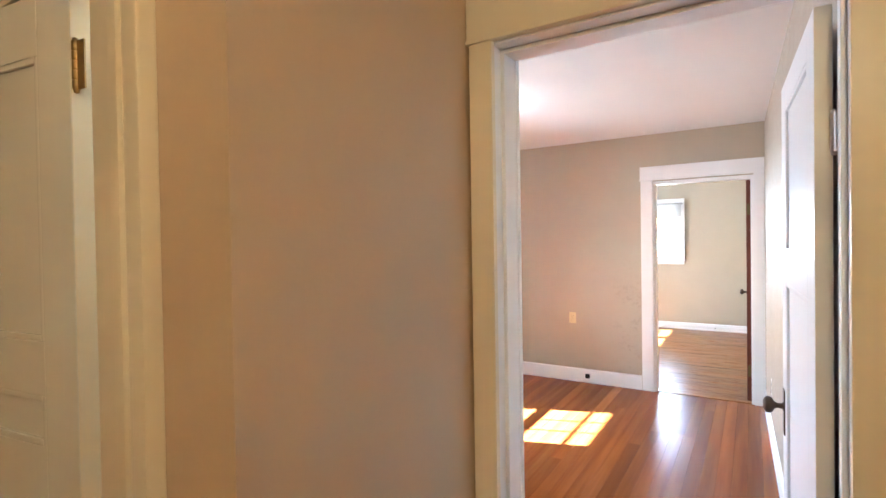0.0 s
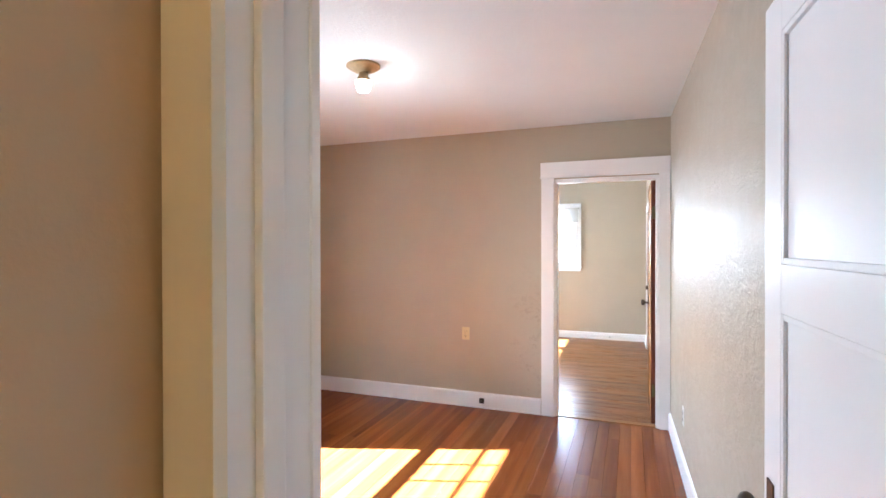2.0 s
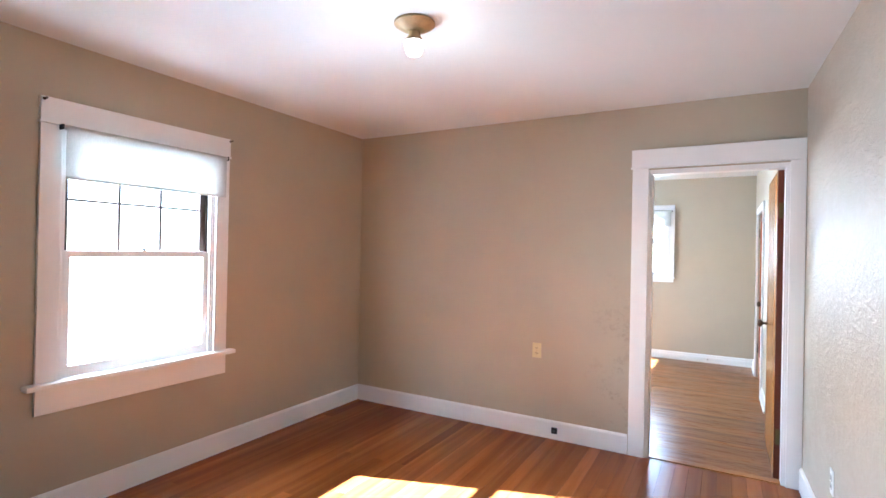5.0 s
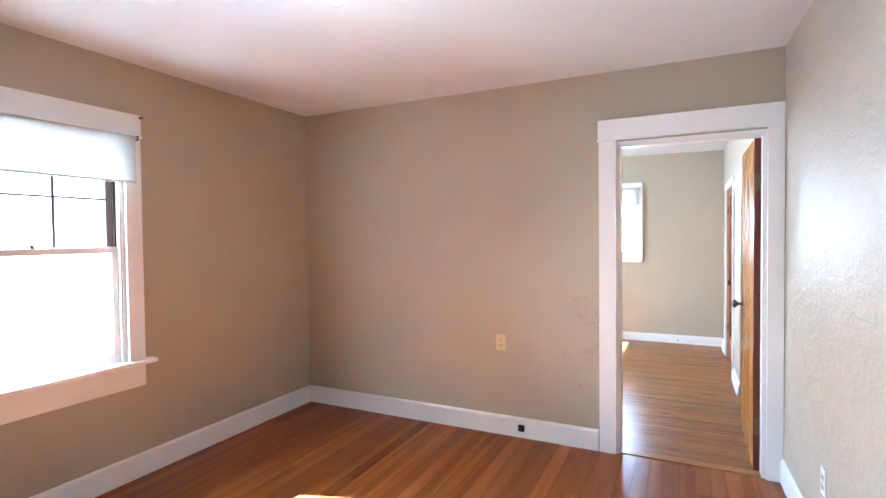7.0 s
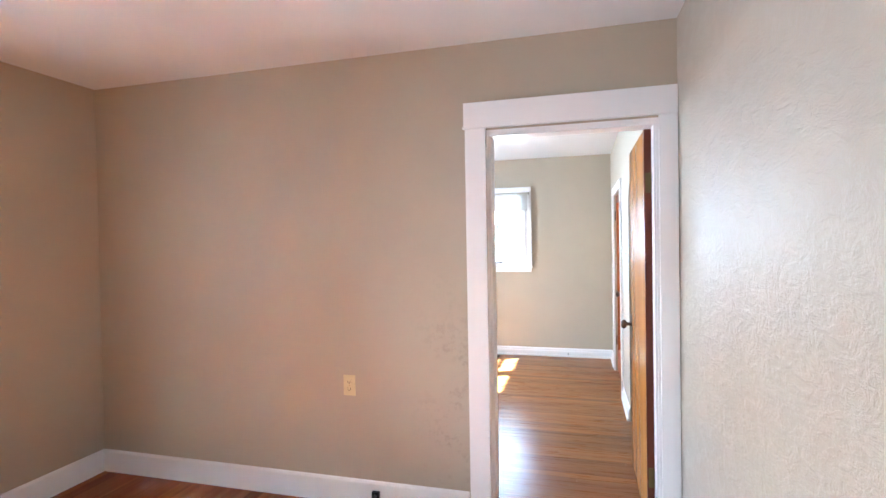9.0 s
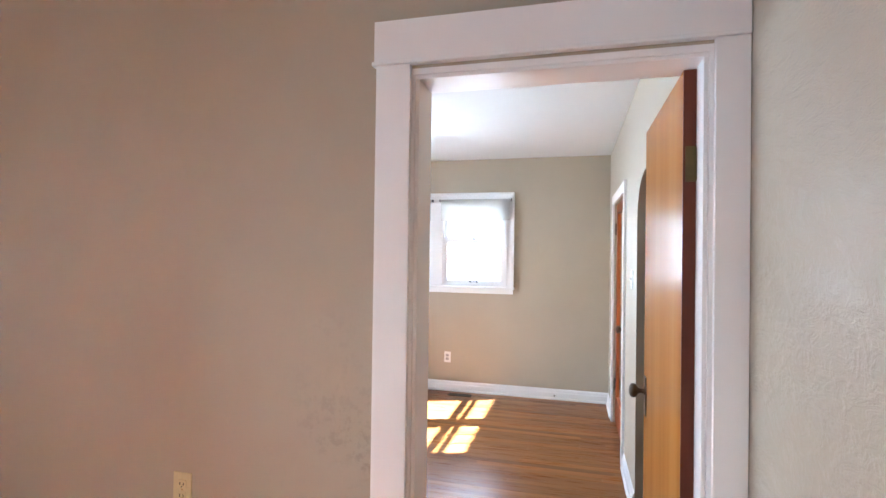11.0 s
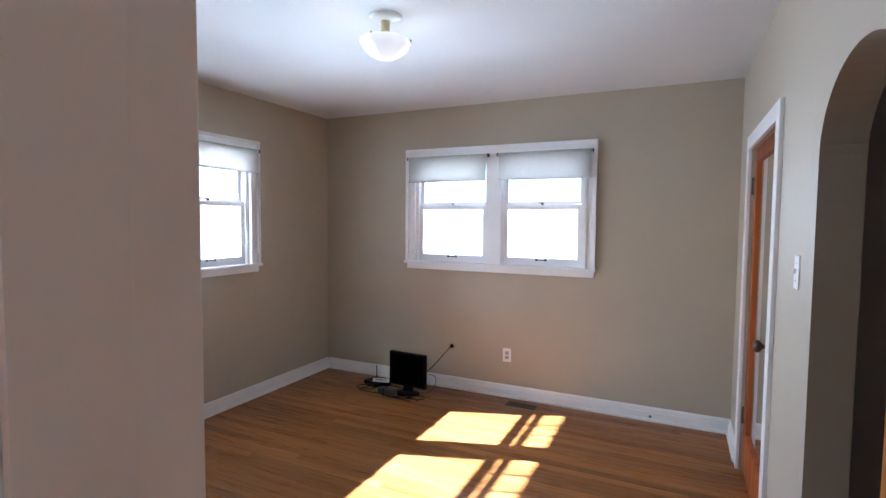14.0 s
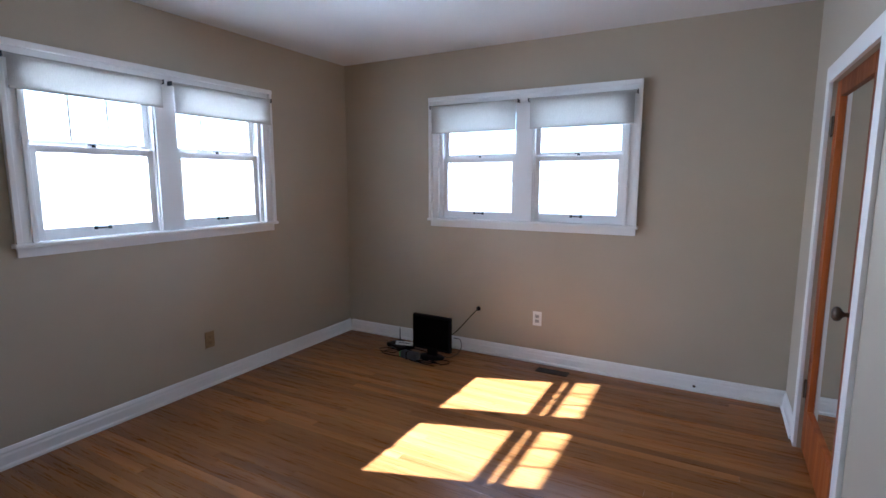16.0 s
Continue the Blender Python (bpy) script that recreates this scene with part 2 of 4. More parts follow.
_tr.inputs["Color"].default_value = (0.70, 0.66, 0.62, 1)
_mx.inputs[0].default_value = 0.0015
_nt.links.new(_b.outputs[0], _mx.inputs[1])
_nt.links.new(_tr.outputs[0], _mx.inputs[2])
_nt.links.new(_mx.outputs[0], _nt.nodes["Material Output"].inputs[0])


def glowing(name, colour, strength):
    m, nt, bsdf = material(name)
    bsdf.inputs["Base Color"].default_value = (0.85, 0.83, 0.78, 1)
    bsdf.inputs["Roughness"].default_value = 0.3
    bsdf.inputs["Emission Color"].default_value = (*colour, 1)
    bsdf.inputs["Emission Strength"].default_value = strength
    return m


M_BULB = glowing("lit_frosted_bulb", (1.0, 0.90, 0.74), 0.22)
M_BOWL = glowing("lit_pressed_glass_bowl", (1.0, 0.92, 0.80), 0.030)


# ---- mesh helpers ----
def box(bm, x0, x1, y0, y1, z0, z1):
    vs = [bm.verts.new((x, y, z)) for z in (z0, z1) for y in (y0, y1) for x in (x0, x1)]
    for f in ((0, 2, 3, 1), (4, 5, 7, 6), (0, 1, 5, 4), (2, 6, 7, 3), (0, 4, 6, 2), (1, 3, 7, 5)):
        bm.faces.new([vs[i] for i in f])
    return bm


def boxes(*args, bevel=0.0):
    bm = bmesh.new()
    for a in args:
        box(bm, *a)
    if bevel:
        bmesh.ops.bevel(bm, geom=list(bm.edges), offset=bevel, segments=2, affect="EDGES", profile=0.7)
    return bm


def lathe(profile, steps=24, axis="z", centre=(0, 0, 0)):
    """A turned solid from (radius, height) pairs, closed where the radius is 0."""
    bm = bmesh.new()
    rings = []
    for r, h in profile:
        n = 1 if r < 1e-6 else steps
        ring = []
        for i in range(n):
            a = 2 * math.pi * i / steps
            p = (r * math.cos(a), r * math.sin(a), h)
            if axis == "x":
                p = (p[2], p[0], p[1])
            elif axis == "y":
                p = (p[0], p[2], p[1])
            ring.append(bm.verts.new(Vector(p) + Vector(centre)))
        rings.append(ring)
    for a, b in zip(rings, rings[1:]):
        for i in range(steps):
            j = (i + 1) % steps
            q = [a[i % len(a)], a[j % len(a)], b[j % len(b)], b[i % len(b)]]
            u = []
            for v in q:
                if v not in u:
                    u.append(v)
            if len(u) > 2:
                bm.faces.new(u)
    bmesh.ops.recalc_face_normals(bm, faces=bm.faces)
    for f in bm.faces:
        f.smooth = True
    return bm


def extrude_profile(points, length):
    """A moulding along +x from a closed (y, z) outline."""
    bm = bmesh.new()
    a = [bm.verts.new((0, y, z)) for y, z in points]
    b = [bm.verts.new((length, y, z)) for y, z in points]
    n = len(points)
    for i in range(n):
        bm.faces.new((a[i], a[(i + 1) % n], b[(i + 1) % n], b[i]))
    bm.faces.new(a)
    bm.faces.new(b)
    bmesh.ops.recalc_face_normals(bm, faces=bm.faces)
    return bm


def tube(points, radius, sides=8):
    """A cable through points, smoothed."""
    pts = [Vector(p) for p in points]
    fine = []
    for i in range(len(pts) - 1):
        p0, p1, p2, p3 = pts[max(i - 1, 0)], pts[i], pts[i + 1], pts[min(i + 2, len(pts) - 1)]
        for k in range(6):
            t = k / 6
            fine.append(0.5 * (2 * p1 + (p2 - p0) * t + (2 * p0 - 5 * p1 + 4 * p2 - p3) * t * t + (3 * p1 - p0 - 3 * p2 + p3) * t ** 3))
    fine.append(pts[-1])
    bm = bmesh.new()
    rings = []
    for i, p in enumerate(fine):
        d = (fine[min(i + 1, len(fine) - 1)] - fine[max(i - 1, 0)]).normalized()
        side = d.cross(Vector((0, 0, 1)))
        side = side.normalized() if side.length > 1e-4 else Vector((1, 0, 0))
        up = side.cross(d)
        rings.append([bm.verts.new(p + radius * (math.cos(2 * math.pi * k / sides) * side + math.sin(2 * math.pi * k / sides) * up)) for k in range(sides)])
    for a, b in zip(rings, rings[1:]):
        for k in range(sides):
            bm.faces.new((a[k], a[(k + 1) % sides], b[(k + 1) % sides], b[k]))
    bm.faces.new(rings[0])
    bm.faces.new(rings[-1])
    bmesh.ops.recalc_face_normals(bm, faces=bm.faces)
    for f in bm.faces:
        f.smooth = True
    return bm


def mesh_of(name, bm, mat):
    me = bpy.data.meshes.new(name)
    bmesh.ops.recalc_face_normals(bm, faces=bm.faces)
    bm.to_mesh(me)
    bm.free()
    me.materials.append(mat)
    return me


def part(name, bm, mat, parent=None, label=""):
    ob = new(name, mesh_of(name, bm, mat))
    if parent is not None:
        ob.parent = parent
    return tagged(ob, label)


def thing(name, m, label, category, group="", kind=""):
    ob = new(name)
    ob.matrix_basis = m
    return tagged(ob, label, category, group, kind)


def structure(name, bm, mat, label, category):
    return tagged(part(name, bm, mat), label, category, kind="structure")


# ---- the large structure ----
CEIL = 2.512
AX0, AY0, AY1 = -3.384, 2.880, 6.692          # front room
BX0, BX1, BY0, BY1 = -3.530, 0.056, 6.880, 10.550   # back room
HX0, HY = -0.645, 2.73                        # hall side wall, hall end wall
DL, DR, DTOP = -0.775, 0.034, 2.032           # opening between the rooms
EL, ER, ETOP = -0.572, 0.198, 2.037           # opening from the hall


def right_wall_x(y):
    return 0.130 + 0.024 * (AY1 - y)


# front room walls
structure("wall_a_left", boxes(
    (AX0 - 0.2, AX0, 2.3, 4.165, 0, CEIL), (AX0 - 0.2, AX0, 5.10, 6.75, 0, CEIL),
    (AX0 - 0.2, AX0, 4.165, 5.10, 0, 0.70), (AX0 - 0.2, AX0, 4.165, 5.10, 2.06, CEIL)), M_WALL,
    "beige painted plaster wall with a window opening", "wall")
structure("wall_between_rooms", boxes(
    (BX0 - 0.2, DL - 0.02, AY1, BY0, 0, CEIL), (DR + 0.02, 0.9, AY1, BY0, 0, CEIL),
    (DL - 0.02, DR + 0.02, AY1, BY0, DTOP + 0.02, CEIL)), M_WALL_STAINED,
    "beige painted plaster wall with a doorway", "wall")
bm = bmesh.new()
y0, y1 = AY0 - 0.02, AY1
for z in (0, CEIL):
    for x, y in ((right_wall_x(y0), y0), (0.9, y0), (0.9, y1), (right_wall_x(y1), y1)):
        bm.verts.new((x, y, z))
bm.verts.ensure_lookup_table()
v = bm.verts
for f in ((0, 1, 2, 3), (4, 5, 6, 7), (0, 1, 5, 4), (1, 2, 6, 5), (2, 3, 7, 6), (3, 0, 4, 7)):
    bm.faces.new([v[i] for i in f])
structure("wall_a_right", bm, M_WALL_GLOSS, "beige wall of shiny unevenly trowelled plaster", "wall")
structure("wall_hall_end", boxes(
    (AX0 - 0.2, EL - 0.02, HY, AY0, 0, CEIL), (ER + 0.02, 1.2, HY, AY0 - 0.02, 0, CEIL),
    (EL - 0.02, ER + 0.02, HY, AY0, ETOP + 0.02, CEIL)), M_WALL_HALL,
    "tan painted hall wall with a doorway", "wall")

# back room walls
WZ0, WZ1 = 1.112, 2.061
W2Y, W3X, WH = 8.777, -1.756, 0.761       # middles and half width of the double windows
structure("wall_b_left", boxes(
    (BX0 - 0.2, BX0, BY0, W2Y - WH, 0, CEIL), (BX0 - 0.2, BX0, W2Y + WH, BY1 + 0.2, 0, CEIL),
    (BX0 - 0.2, BX0, W2Y - WH, W2Y + WH, 0, WZ0), (BX0 - 0.2, BX0, W2Y - WH, W2Y + WH, WZ1, CEIL)), M_WALL,
    "beige painted plaster wall with a double window", "wall")
structure("wall_b_far", boxes(
    (BX0, W3X - WH, BY1, BY1 + 0.2, 0, CEIL), (W3X + WH, 0.9, BY1, BY1 + 0.2, 0, CEIL),
    (W3X - WH, W3X + WH, BY1, BY1 + 0.2, 0, WZ0), (W3X - WH, W3X + WH, BY1, BY1 + 0.2, WZ1, CEIL)), M_WALL,
    "beige painted plaster wall with a double window", "wall")

# wall with the arch: cut as one outline, given thickness
ARCH0, ARCH1, ARCHTOP, ARCHRISE = 7.68, 8.36, 1.948, 0.23
MD0, MD1, MDTOP = 9.055, 9.985, 1.950          # mirror door opening
T = 0.116
bm = boxes((BX1, BX1 + T, BY0, ARCH0, 0, CEIL), (BX1, BX1 + T, ARCH1, MD0, 0, CEIL),
           (BX1, BX1 + T, MD1, BY1, 0, CEIL), (BX1, BX1 + T, MD0, MD1, MDTOP, CEIL))
curve = []
for i in range(25):
    a = math.pi * (1 - i / 24)
    curve.append(((ARCH0 + ARCH1) / 2 + (ARCH1 - ARCH0) / 2 * math.cos(a), ARCHTOP - ARCHRISE + ARCHRISE * math.sin(a)))
rows_ = [[bm.verts.new((x, y, zz)) for x, zz in ((BX1, z), (BX1, CEIL), (BX1 + T, CEIL), (BX1 + T, z))] for y, z in curve]
for a, b in zip(rows_, rows_[1:]):
    for q in ((0, 1), (2, 3), (3, 0)):
        bm.faces.new((a[q[0]], a[q[1]], b[q[1]], b[q[0]]))
structure("wall_b_right", bm, M_WALL_PALE, "pale beige wall with a rounded archway and closet door", "wall")

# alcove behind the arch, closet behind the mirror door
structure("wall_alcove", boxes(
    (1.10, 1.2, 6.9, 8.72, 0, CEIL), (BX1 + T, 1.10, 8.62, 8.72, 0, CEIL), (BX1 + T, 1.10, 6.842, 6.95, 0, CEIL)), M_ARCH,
    "alcove walls beyond the archway, their dimness put into a grey-brown colour", "wall")
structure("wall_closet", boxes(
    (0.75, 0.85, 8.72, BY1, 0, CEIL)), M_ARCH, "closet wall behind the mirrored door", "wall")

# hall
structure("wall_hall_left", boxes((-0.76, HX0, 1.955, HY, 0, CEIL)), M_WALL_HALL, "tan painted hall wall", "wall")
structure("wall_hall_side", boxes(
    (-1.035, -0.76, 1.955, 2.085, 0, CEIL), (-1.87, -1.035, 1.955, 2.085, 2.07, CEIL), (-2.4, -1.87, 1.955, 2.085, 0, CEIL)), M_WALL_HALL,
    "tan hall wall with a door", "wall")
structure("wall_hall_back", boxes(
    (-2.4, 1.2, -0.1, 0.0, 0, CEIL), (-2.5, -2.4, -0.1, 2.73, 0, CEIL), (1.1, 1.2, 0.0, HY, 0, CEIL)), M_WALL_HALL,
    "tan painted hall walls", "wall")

# unseen overhang, added to trim the sun patches and block high sky
structure("eave", boxes((-4.44, BX0 - 0.2, AY1 + 0.1, 11.4, 2.45, 2.55), (-4.36, AX0 - 0.2, 2.0, AY1 + 0.1, 2.45, 2.55)), M_ROOF, "unseen overhang added along the window side to block sun and sky", "eave")
structure("ceiling", boxes((-3.8, 1.3, -0.2, 10.85, CEIL, CEIL + 0.15)), M_CEIL, "white lightly textured plaster ceiling", "ceiling")
structure("ground", boxes((-900, 900, -900, 900, -0.6, -0.5)), M_GROUND, "pale sunlit ground outside", "ground")
structure("subfloor", boxes((-3.75, 1.25, -0.15, 10.8, -0.12, -0.022)), M_SUBFLOOR, "dark boards under the flooring", "floor")

# baseboards
BASE_A = [(0, 0), (0.016, 0), (0.016, 0.128), (0.010, 0.138), (0, 0.142)]
BASE_B = [(0, 0), (0.026, 0), (0.026, 0.014), (0.016, 0.022), (0.016, 0.066), (0.011, 0.078), (0.012, 0.088), (0.006, 0.104), (0, 0.108)]


def baseboard(name, start, end, profile):
    """A base moulding from start to end; the room lies to the left of that way."""
    a, b = Vector((*start, 0)), Vector((*end, 0))
    ob = structure(name, extrude_profile(profile, (b - a).length), M_TRIM, "white painted wooden baseboard", "baseboard")
    ob.matrix_basis = Matrix.Translation(a) @ Matrix.Rotation(math.atan2(b.y - a.y, b.x - a.x), 4, "Z")
    return ob


baseboard("baseboard_a_left", (AX0, AY1), (AX0, AY0), BASE_A)
baseboard("baseboard_a_far", (DL - 0.13, AY1), (AX0 + 0.016, AY1), BASE_A)
baseboard("baseboard_a_right", (right_wall_x(2.9), 2.9), (right_wall_x(AY1 - 0.02), AY1 - 0.02), BASE_A)
baseboard("baseboard_a_near", (AX0 + 0.016, AY0), (EL - 0.11, AY0), BASE_A)
baseboard("baseboard_b_left", (BX0, BY1), (BX0, BY0), BASE_B)
baseboard("baseboard_b_far", (BX1, BY1), (BX0 + 0.026, BY1), BASE_B)
baseboard("baseboard_b_right_far", (BX1, MD1 + 0.088), (BX1, BY1 - 0.026), BASE_B)
baseboard("baseboard_b_right_near", (BX1, ARCH1 + 0.004), (BX1, MD0 - 0.088), BASE_B)
baseboard("baseboard_b_near", (BX0 + 0.026, BY0), (DL - 0.11, BY0), BASE_B)
baseboard("baseboard_alcove", (BX1 + T + 0.002, 8.62), (1.10, 8.62), [(-y, z) for y, z in BASE_B][::-1])


# ---- doorways ----
def casing_set(name, x0, x1, top, y, out, mat, left=0.13, right=0.13, head=0.135, overhang=0.006, label="", reveal=-0.004, proud=0.020):
    """Craftsman casing round an opening in a wall that faces out (-1 or 1 along y)."""
    t = thing(name, Matrix(), label or "white painted flat door casing", "door casing", kind="structure")
    ya, yb = sorted((y, y + out * proud))
    if left:
        part("side_casing", boxes((x0 - left, x0 - reveal, ya, yb, 0, top), bevel=0.0025), mat, t)
    if right:
        part("side_casing", boxes((x1 + reveal, x1 + right, ya, yb, 0, top), bevel=0.0025), mat, t)
    ya, yb = sorted((y, y + out * 0.024))
    part("head_casing", boxes((x0 - left - overhang * bool(left), x1 + right, ya, yb, top + 0.012, top + head), bevel=0.0025), mat, t)
    ya, yb = sorted((y, y + out * 0.028))
    part("fillet", boxes((x0 - left - 2 * overhang * bool(left), x1 + right, ya, yb, top, top + 0.012), bevel=0.004), mat, t)
    return t


def jamb_set(name, x0, x1, top, ya, yb, stop0, stop1, mat, label):
    t = thing(name, Matrix(), label, "door jamb", kind="structure")
    part("side_jamb", boxes((x0 - 0.02, x0, ya, yb, 0, top), bevel=0.002), mat, t)
    part("side_jamb", boxes((x1, x1 + 0.02, ya, yb, 0, top), bevel=0.002), mat, t)
    part("head_jamb", boxes((x0 - 0.02, x1 + 0.02, ya, yb, top, top + 0.02), bevel=0.002), mat, t)
    part("stop", boxes((x0, x0 + 0.012, stop0, stop1, 0, top - 0.012), bevel=0.003), mat, t)
    part("stop", boxes((x1 - 0.012, x1, stop0, stop1, 0, top - 0.012), bevel=0.003), mat, t)
    part("stop", boxes((x0, x1, stop0, stop1, top - 0.012, top), bevel=0.003), mat, t)
    return t


casing_set("trim_room_door", DL, DR, DTOP + 0.03, AY1, -1, M_TRIM, 0.122, 0.094, 0.135, reveal=0.012)
jamb_set("trim_room_jamb", DL, DR, DTOP, AY1 - 0.004, BY0 - 0.010, 6.692, 6.790, M_TRIM, "white painted door jamb with stops")
casing_set("trim_room_door_back", DL, DR, DTOP + 0.03, BY0, 1, M_TRIM, 0.10, 0.0, 0.11, reveal=0.030, proud=0.012)
casing_set("trim_hall_door", EL, ER, ETOP + 0.006, HY, -1, M_TRIM_WARM, 0.066, 0.085, 0.135, label="painted door casing with the hall lamp's yellow in its colour")
jamb_set("trim_hall_jamb", EL, ER, ETOP, HY - 0.004, AY0 + 0.004, 2.775, 2.815, M_TRIM, "white painted door jamb with stops")
casing_set("trim_hall_door_front", EL, ER, ETOP + 0.03, AY0, 1, M_TRIM, 0.10, 0.0, 0.135)


# ---- doors ----
def knob(parent, place, out, mat=M_BRONZE, plate=0.16):
    """Turned knob with a plate, on a door face that looks along out (a signed axis)."""
    s = 1 if out[0] == "+" else -1
    prof = [(0, 0.066), (0.016, 0.065), (0.027, 0.058), (0.030, 0.048), (0.026, 0.038), (0.013, 0.030), (0.009, 0.022), (0.010, 0.008), (0.020, 0.003), (0.020, 0.0)]
    bm = lathe([(r, s * h) for r, h in prof], 20, out[1], place)
    k = part("knob", bm, mat, parent, "aged bronze round knob")
    x, y, z = place
    if out[1] == "x":
        a, b = sorted((x, x + s * 0.004))
        bm = boxes((a, b, y - 0.022, y + 0.022, z - plate * 0.62, z + plate * 0.38), bevel=0.0015)
    else:
        a, b = sorted((y, y + s * 0.004))
        bm = boxes((x - 0.022, x + 0.022, a, b, z - plate * 0.62, z + plate * 0.38), bevel=0.0015)
    part("knob_plate", bm, mat, parent)
    return k


def hinge(parent, place, mat, height=0.09, leaf=(0.03, 0.003)):
    """A butt hinge: knuckles, pin tips and a leaf; place is the knuckle's middle."""
    x, y, z = place
    prof = [(0, -height / 2 - 0.008), (0.005, -height / 2 - 0.006), (0.006, -height / 2)]
    for i in range(5):
        a, b = -height / 2 + i * height / 5, -height / 2 + (i + 1) * height / 5
        prof += [(0.0075, a + 0.001), (0.0075, b - 0.001), (0.0062, b)]
    prof += [(0.005, height / 2 + 0.006), (0, height / 2 + 0.008)]
    h = part("hinge", lathe(prof, 12, "z", place), mat, parent)
    part("hinge_leaf", boxes((x - leaf[0], x + 0.002, y - leaf[1] / 2, y + leaf[1] / 2, z - height / 2, z + height / 2)), mat, h)
    return h


def panel_door(name, width, height, thick, mat, label, panels, stile=0.115):
    """Frame-and-panel door in its own space: hinge edge at x 0, width along +x, faces at y 0 and -thick."""
    t = thing(name, Matrix(), label, "door")
    part("stile", boxes((0, stile, -thick, 0, 0, height), bevel=0.003), mat, t)
    part("stile", boxes((width - stile, width, -thick, 0, 0, height), bevel=0.003), mat, t)
    zs = [0.0] + [z for p in panels for z in p] + [height]
    for a, b in zip(zs[0::2], zs[1::2]):
        part("rail", boxes((stile, width - stile, -thick, 0, a, b), bevel=0.003), mat, t)
    for a, b in panels:
        part("panel", boxes((stile - 0.006, width - stile + 0.006, -thick + 0.009, -0.009, a - 0.006, b + 0.006)), mat, t)
        m = 0.014
        for f in (-0.0105, -thick + 0.0005):
            part("panel_moulding", boxes(
                (stile, stile + m, f, f + 0.010, a, b), (width - stile - m, width - stile, f, f + 0.010, a, b),
                (stile + m, width - stile - m, f, f + 0.010, a, a + m), (stile + m, width - stile - m, f, f + 0.010, b - m, b), bevel=0.004), mat, t)
    return t


# white panel door, open against the trowelled wall
door = panel_door("door_white_panel", 0.755, 2.015, 0.036, M_DOORWHITE,
                  "white painted two-panel door standing open against the wall", [(0.24, 1.325), (1.430, 1.925)])
door["category"] = "door"
knob(door, (0.700, 0.0, 0.878), "+y")
for z in (0.25, 1.72):
    hinge(door, (-0.008, -0.036, z), M_TRIM)
part("edge_strip", boxes((-0.0015, 0.0, -0.035, -0.001, 0.0, 2.014)), M_TRIM_WARM, door)
door.matrix_basis = pose(0.155, 2.925, 0.012, 0, 0, 92.3)

# varnished slab door, open in the back room
slab = thing("door_varnished_slab", pose(-0.012, 6.768, 0.010, 0, 0, 89.9), "orange varnished flush wooden door standing open", "door")
part("leaf", boxes((0.004, 0.745, -0.036, 0, 0, 2.005), bevel=0.002), M_DOORWOOD, slab)
part("hinge_edge", boxes((0, 0.004, -0.036, 0, 0, 2.005), bevel=0.001), M_DOOREDGE, slab, "dark red door edge with the gap's shade in its colour")
knob(slab, (0.690, 0.0, 0.925), "+y")
for z in (0.27, 1.74):
    hinge(slab, (-0.006, -0.040, z), M_DARKBRASS, leaf=(0.0, 0.0))
    part("hinge_leaf", boxes((-0.003, 0.0, -0.034, -0.006, z - 0.05, z + 0.05), bevel=0.001), M_DARKBRASS, slab, "brass hinge leaf, darkened in colour for the gap's shade")

# mirrored closet door
mdoor = thing("door_mirrored_closet", pose(BX1 + 0.018, MD0 + 0.004, 0.012, 0, 0, 90), "red-brown wooden closet door with a long mirror", "door")
W, HGT = MD1 - MD0 - 0.008, MDTOP - 0.016
part("stile", boxes((0, 0.215, -0.034, 0, 0, HGT), bevel=0.003), M_MIRRORWOOD, mdoor)
part("stile", boxes((W - 0.092, W, -0.034, 0, 0, HGT), bevel=0.003), M_MIRRORWOOD, mdoor)
part("rail", boxes((0.215, W - 0.092, -0.034, 0, HGT - 0.080, HGT), bevel=0.003), M_MIRRORWOOD, mdoor)
part("rail", boxes((0.215, W - 0.092, -0.034, 0, 0, 0.24), bevel=0.003), M_MIRRORWOOD, mdoor)
part("mirror", boxes((0.208, W - 0.085, -0.024, -0.014, 0.233, HGT - 0.073)), M_MIRROR, mdoor, "tall silvered mirror")
knob(mdoor, (0.135, 0.0, 0.93), "+y")
for z in (0.33, 1.72):
    h = part("hinge", lathe([(0, -0.055), (0.006, -0.05), (0.007, -0.045), (0.007, 0.045), (0.006, 0.05), (0, 0.055)], 12, "z", (W + 0.004, 0.006, z)), M_BRONZE, mdoor)
    part("hinge_leaf", boxes((W - 0.022, W + 0.03, 0.002, 0.005, z - 0.045, z + 0.045)), M_BRONZE, h)

# casing of the closet door
cas = thing("trim_closet_door", Matrix(), "white painted closet door casing", "door casing", kind="structure")
for a, b in ((MD0 - 0.085, MD0 + 0.002), (MD1 - 0.002, MD1 + 0.085)):
    part("side_casing", boxes((BX1 - 0.018, BX1, a, b, 0, MDTOP), bevel=0.003), M_TRIM, cas)
part("head_casing", boxes((BX1 - 0.018, BX1, MD0 - 0.085, MD1 + 0.085, MDTOP + 0.0005, MDTOP + 0.08), bevel=0.003), M_TRIM, cas)

# hall side door, ajar
hdoor = panel_door("door_hall_side", 0.76, 2.03, 0.042, M_HALLDOOR, "glossy white panel door standing ajar in the hall", [(0.24, 0.90), (1.05, 1.16), (1.28, 1.90)])
hdoor.matrix_basis = pose(-1.165, 1.955, 0.012, 0, 0, 188)
part("edge_strip", boxes((-0.0015, 0.0, -0.041, -0.001, 0.0, 2.029)), M_TRIM_WARM, hdoor)
for z in (0.25, 1.86):
    hinge(hdoor, (-0.014, -0.004, z), M_BRASS, height=0.10)
